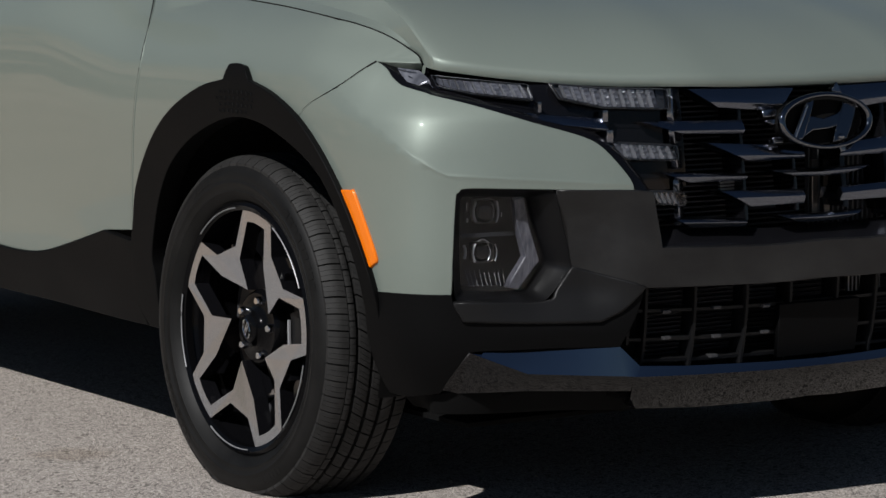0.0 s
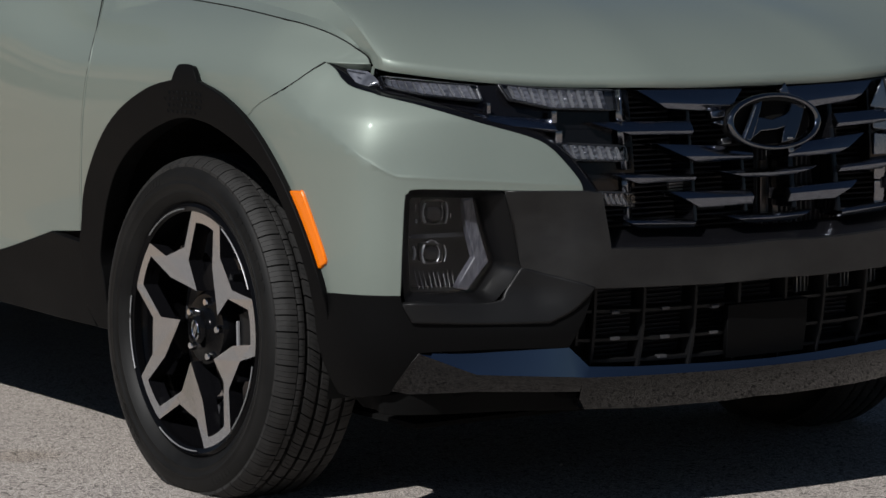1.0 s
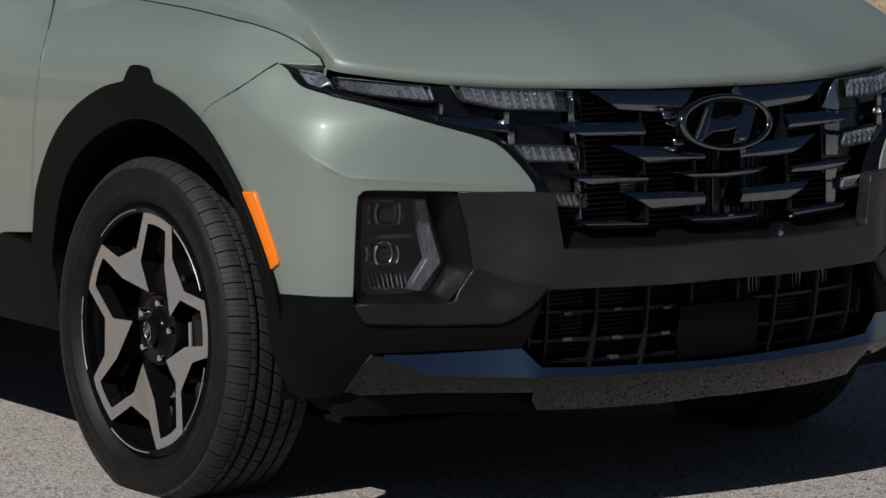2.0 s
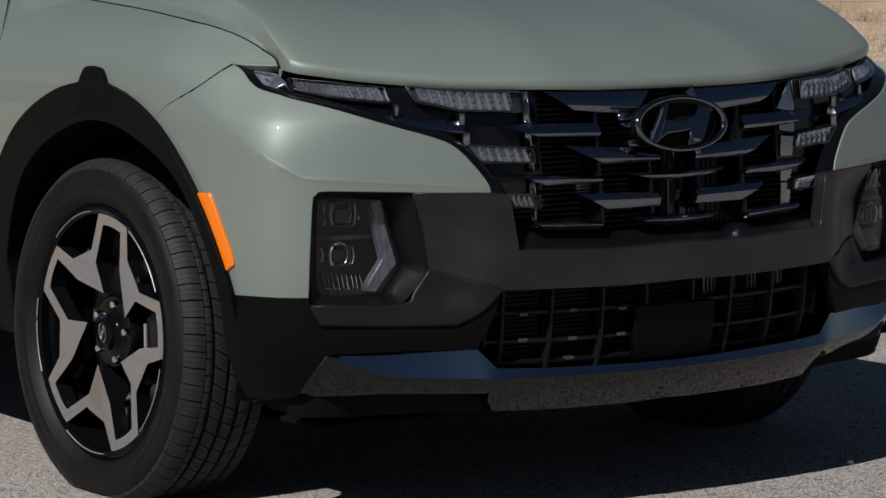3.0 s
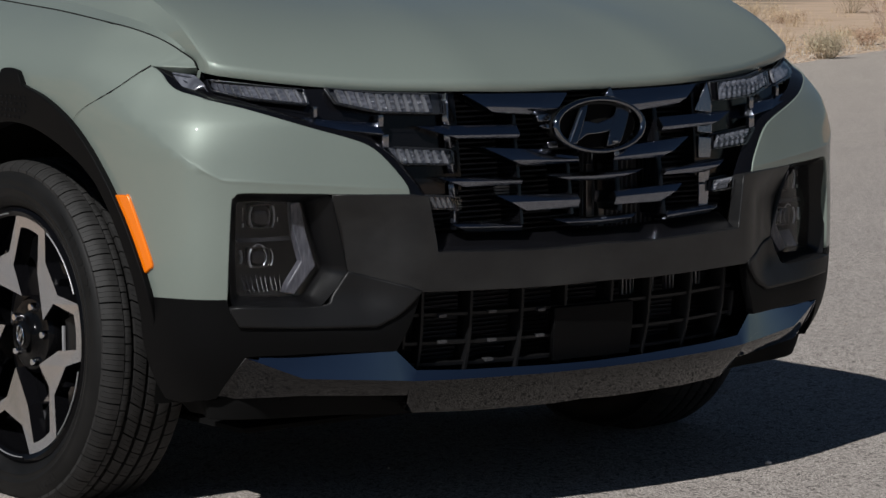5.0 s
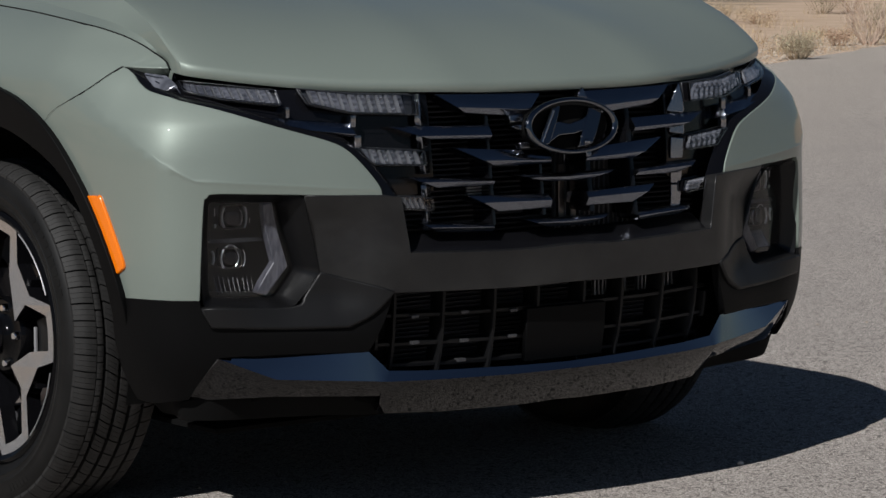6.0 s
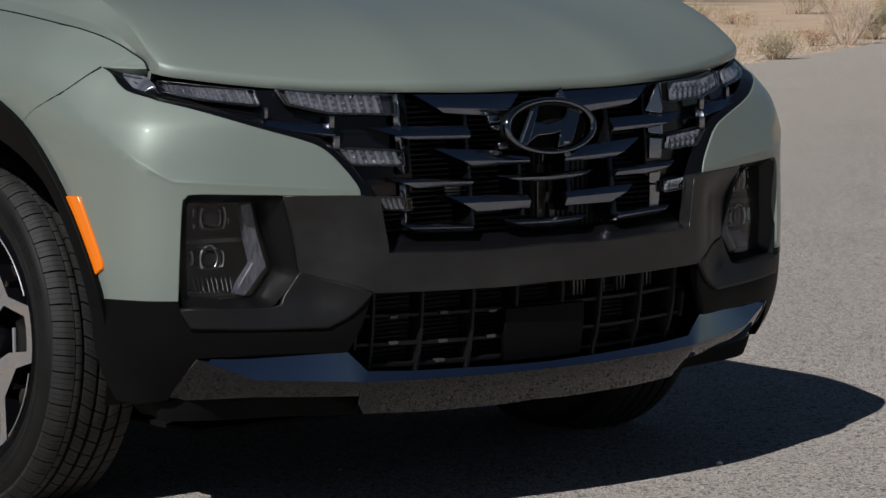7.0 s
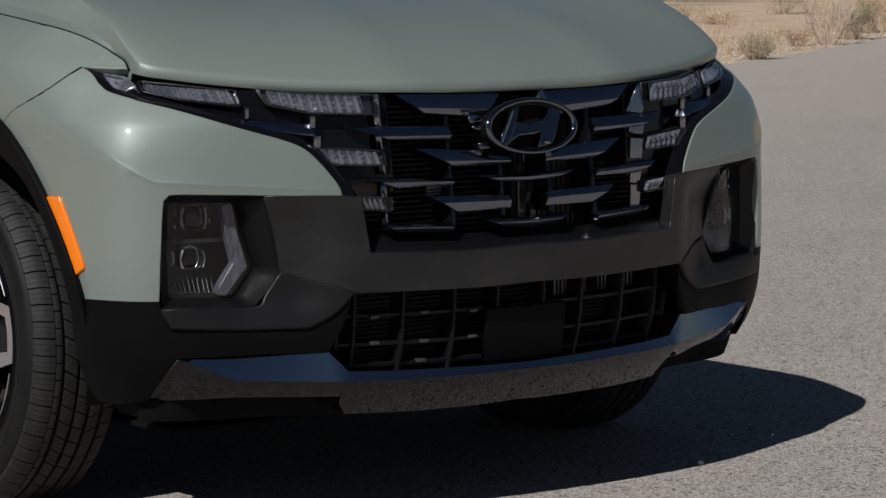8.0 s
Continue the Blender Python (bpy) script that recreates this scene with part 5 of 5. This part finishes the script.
# studs on the wheel arch's crown
rng = random.Random(3)
stud_rows = []
for j in range(4):
    for k in range(9 - abs(j - 2)):
        s = 1.605 - 0.0195 * k - 0.0098 * (j % 2) - 0.006 * abs(j - 2)
        z = 0.842 + 0.0135 * j + 0.003 * math.cos((s - 1.52) * 14)
        h = 0.0062 * rng.uniform(0.75, 1.1) * (1 - 0.35 * abs(k - 4) / 5)
        c = [skin(s + a, z + b, o) for a, b, o in ((0.0042, h, 0.0135), (-0.0002, 0.4 * h, 0.0135), (-0.0042, -h, 0.0135), (0.0002, -0.4 * h, 0.0135), (0.0018, 0.45 * h, 0.0168), (-0.0018, -0.45 * h, 0.0168))]
        bm = faces_of(c, [(0, 1, 4), (1, 2, 5, 4), (2, 3, 5), (3, 0, 4, 5)])
        bmesh.ops.recalc_face_normals(bm, faces=bm.faces[:])
        stud_rows.append(bm)
part("arch_studs", merged(*stud_rows), PLASTIC, truck, "small raised studs")


# ---- verge: dry brush, stones, litter of grit ----
def leaf_mat(name, low, high):
    m = material(name, low, 0.8)
    info = m.node_tree.nodes.new("ShaderNodeNewGeometry")
    r = m.node_tree.nodes.new("ShaderNodeValToRGB")
    r.color_ramp.elements[0].color, r.color_ramp.elements[1].color = (*low, 1), (*high, 1)
    wire(m, info.outputs["Random Per Island"], r.inputs["Fac"])
    wire(m, r.outputs["Color"], m.node_tree.nodes["Principled BSDF"].inputs["Base Color"])
    return m


TWIG = leaf_mat("dry_twig", (0.30, 0.23, 0.15), (0.55, 0.46, 0.34))
OLIVE = leaf_mat("olive_leaf", (0.15, 0.14, 0.075), (0.33, 0.29, 0.17))
STRAW = leaf_mat("straw", (0.36, 0.26, 0.16), (0.56, 0.43, 0.28))
PALE_OLIVE = leaf_mat("pale_olive_leaf", (0.24, 0.21, 0.125), (0.46, 0.405, 0.275))
RUST = leaf_mat("rusty_twig", (0.30, 0.19, 0.12), (0.52, 0.36, 0.25))
BARE = leaf_mat("bare_twig", (0.46, 0.35, 0.27), (0.72, 0.58, 0.48))


def stem(bm, base, way, length, radius, rng, forks, tips):
    """A bent, forking, three-sided twig."""
    p, pts = Vector(base), []
    w = Vector(way).normalized()
    for k in range(5):
        pts.append(p.copy())
        p = p + w * (length / 4)
        w = (w + Vector((rng.uniform(-1, 1), rng.uniform(-1, 1), rng.uniform(-0.4, 0.7))) * 0.22).normalized()
    rings = []
    for k, q in enumerate(pts):
        r = radius * (1 - k / 5)
        rings.append([bm.verts.new(q + Vector((r * math.cos(a), r * math.sin(a), 0))) for a in (0, 2.1, 4.2)])
    for a, b in zip(rings, rings[1:]):
        for i in range(3):
            bm.faces.new((a[i], a[(i + 1) % 3], b[(i + 1) % 3], b[i]))
    tips += pts[2:]
    if forks:
        for k in (2, 3, 4):
            stem(bm, pts[k], w + Vector((rng.uniform(-1, 1), rng.uniform(-1, 1), rng.uniform(-0.2, 0.8))) * 0.9, length * 0.5, radius * 0.6, rng, forks - 1, tips)


def bush(place, wide, high, stems, leaves, twig, leaf, label, seed, size=0.02, category="bush"):
    rng = random.Random(seed)
    top = thing("dry_bush", place, label, category, group="brush along the road")
    bm, tips = bmesh.new(), []
    for k in range(stems):
        a, t = rng.uniform(0, 2 * math.pi), rng.uniform(0.15, 1.0)
        way = Vector((math.cos(a) * wide * t, math.sin(a) * wide * t, high * rng.uniform(0.6, 1.0)))
        stem(bm, (math.cos(a) * 0.04, math.sin(a) * 0.04, -0.02), way, way.length * 0.75, 0.0055 if twig is BARE else 0.0038, rng, 2, tips)
    part("twig_mass", bm, twig, top)
    bm = bmesh.new()
    for k in range(leaves):
        c = rng.choice(tips) + Vector((rng.gauss(0, 0.02), rng.gauss(0, 0.02), rng.gauss(0, 0.02)))
        u = Vector((rng.gauss(0, 1), rng.gauss(0, 1), rng.gauss(0, 1))).normalized() * size * rng.uniform(0.6, 1.4)
        v = u.orthogonal().normalized() * size * 0.35
        bm.faces.new([bm.verts.new(c + d) for d in (-u, v, u, -v)])
    part("foliage", bm, leaf, top)
    return top


BUSHES = [((15.56, 14.57), 0.24, 0.25, 64, 620, TWIG, PALE_OLIVE, "low pale olive desert bush at the road's edge", 5),
          ((18.59, 16.66), 0.42, 0.52, 46, 40, BARE, STRAW, "bare bleached twiggy bush beside the road", 7),
          ((18.2, 16.7), 0.15, 0.17, 22, 500, RUST, RUST, "small rust-brown dry bush beside the road", 8),
          ((19.9, 17.6), 0.34, 0.42, 34, 2000, TWIG, OLIVE, "dark olive desert bush beside the road", 9),
          ((21.5, 18.75), 0.4, 0.5, 34, 2000, RUST, STRAW, "dry tan desert bush beside the road", 10),
          ((22.5, 23.1), 0.42, 0.24, 40, 900, TWIG, STRAW, "low dry straw tuft on the sand", 12),
          ((22.3, 22.3), 0.3, 0.16, 30, 500, RUST, STRAW, "low brown dry tuft on the sand", 13),
          ((26.0, 24.9), 0.55, 0.5, 34, 1500, TWIG, PALE_OLIVE, "pale olive bush out on the sand", 14),
          ((26.8, 25.1), 0.55, 0.5, 34, 1500, RUST, STRAW, "reddish dry bush out on the sand", 15),
          ((24.3, 21.4), 0.5, 0.5, 30, 1500, BARE, STRAW, "bleached dry bush on the sand", 16),
          ((24.9, 20.9), 0.5, 0.5, 30, 1500, TWIG, OLIVE, "dark olive bush on the sand", 19),
          ((31.0, 31.5), 0.9, 0.5, 26, 1200, RUST, STRAW, "dry tan bush far out on the sand", 17),
          ((33.5, 29.0), 0.9, 0.6, 26, 1200, TWIG, PALE_OLIVE, "pale olive bush far out on the sand", 18)]
for (x, y), w, h, n, lv, tw, lf, lb, seed in BUSHES:
    bush((x, y, GROUND - 0.012), w, h, n, int(lv * 1.6), tw, lf, lb, seed, 0.013)


def scatter(name, mat, count, where, low, high, label, category, seed):
    """Loose stones, one joined mesh of small lumps."""
    rng = random.Random(seed)
    verts, faces = [], []
    for k in range(count):
        x, y, z = where(rng)
        r = low + (high - low) * rng.random() ** 2.5
        base = len(verts)
        ring = [(math.cos(a + rng.uniform(-0.2, 0.2)) * r * rng.uniform(0.7, 1.1), math.sin(a) * r * rng.uniform(0.7, 1.1)) for a in (0, 1.26, 2.51, 3.77, 5.03)]
        verts.append((x + rng.uniform(-0.2, 0.2) * r, y, z + r * rng.uniform(0.5, 0.9)))
        verts += [(x + a, y + b, z + r * 0.25) for a, b in ring] + [(x + a * 0.8, y + b * 0.8, z - r * 0.3) for a, b in ring]
        for i in range(5):
            j = (i + 1) % 5
            faces.append((base, base + 1 + i, base + 1 + j))
            faces.append((base + 1 + i, base + 6 + i, base + 6 + j, base + 1 + j))
    me = bpy.data.meshes.new(name)
    me.from_pydata(verts, [], faces)
    me.materials.append(mat)
    return tagged(new(name, me), label, category, kind="stuff")


STONE = leaf_mat("verge_stone", (0.27, 0.215, 0.16), (0.52, 0.44, 0.36))


def on_verge(rng):
    d, w = rng.uniform(8, 34), 4.22 + abs(rng.gauss(0, 0.7))
    p = ALONG * d + ACROSS * w
    return p.x, p.y, GROUND - 0.012


def on_road(rng):
    d, w = rng.uniform(-6, 12), rng.uniform(-2.5, 4.1)
    p = ALONG * d + ACROSS * w
    return p.x, p.y, GROUND


def dry_grass():
    """Thin bent straw blades in loose tufts along the verge."""
    rng = random.Random(31)
    verts, faces = [], []
    for k in range(300):
        d, w = rng.uniform(9, 36), 4.3 + abs(rng.gauss(0, 1.6))
        c = ALONG * d + ACROSS * w
        tall = rng.uniform(0.04, 0.16)
        for j in range(rng.randint(8, 26)):
            x, y = c.x + rng.gauss(0, 0.07), c.y + rng.gauss(0, 0.07)
            a, bend = rng.uniform(0, 2 * math.pi), rng.uniform(0.1, 0.8) * tall
            h, b = tall * rng.uniform(0.5, 1.1), len(verts)
            dx, dy = math.cos(a), math.sin(a)
            z = GROUND - 0.014
            verts += [(x - dy * 0.003, y + dx * 0.003, z), (x + dy * 0.003, y - dx * 0.003, z), (x + dx * bend * 0.4 + dy * 0.002, y + dy * bend * 0.4 - dx * 0.002, z + h * 0.6),
                      (x + dx * bend * 0.4 - dy * 0.002, y + dy * bend * 0.4 + dx * 0.002, z + h * 0.6), (x + dx * bend, y + dy * bend, z + h)]
            faces += [(b, b + 1, b + 2, b + 3), (b + 3, b + 2, b + 4)]
    me = bpy.data.meshes.new("dry_grass")
    me.from_pydata(verts, [], faces)
    me.materials.append(STRAW)
    tagged(new("dry_grass", me), "sparse straw-coloured dry grass along the road", "grass", kind="stuff")


dry_grass()
scatter("verge_gravel", STONE, 5200, on_verge, 0.006, 0.032, "pale loose gravel along the road's edge", "gravel", 21)
scatter("road_grit", STONE, 900, on_road, 0.0015, 0.006, "fine loose grit on the asphalt", "grit", 22)
pebble = bmesh.new()
bmesh.ops.create_icosphere(pebble, subdivisions=2, radius=0.007, matrix=Matrix.Diagonal((1.3, 0.9, 0.8, 1)))
for v in pebble.verts:
    v.co *= 1 + 0.25 * noise.noise(v.co * 140)
WHITE_STONE = material("pale_stone", (0.62, 0.58, 0.54), 0.8)
grain(WHITE_STONE, 300, 0.4, 0.002)
ob = part("pebble", pebble, WHITE_STONE, None, "single pale pebble on the asphalt")
ob.location = (0.665, -0.699, GROUND + 0.004)
tagged(ob, category="pebble")
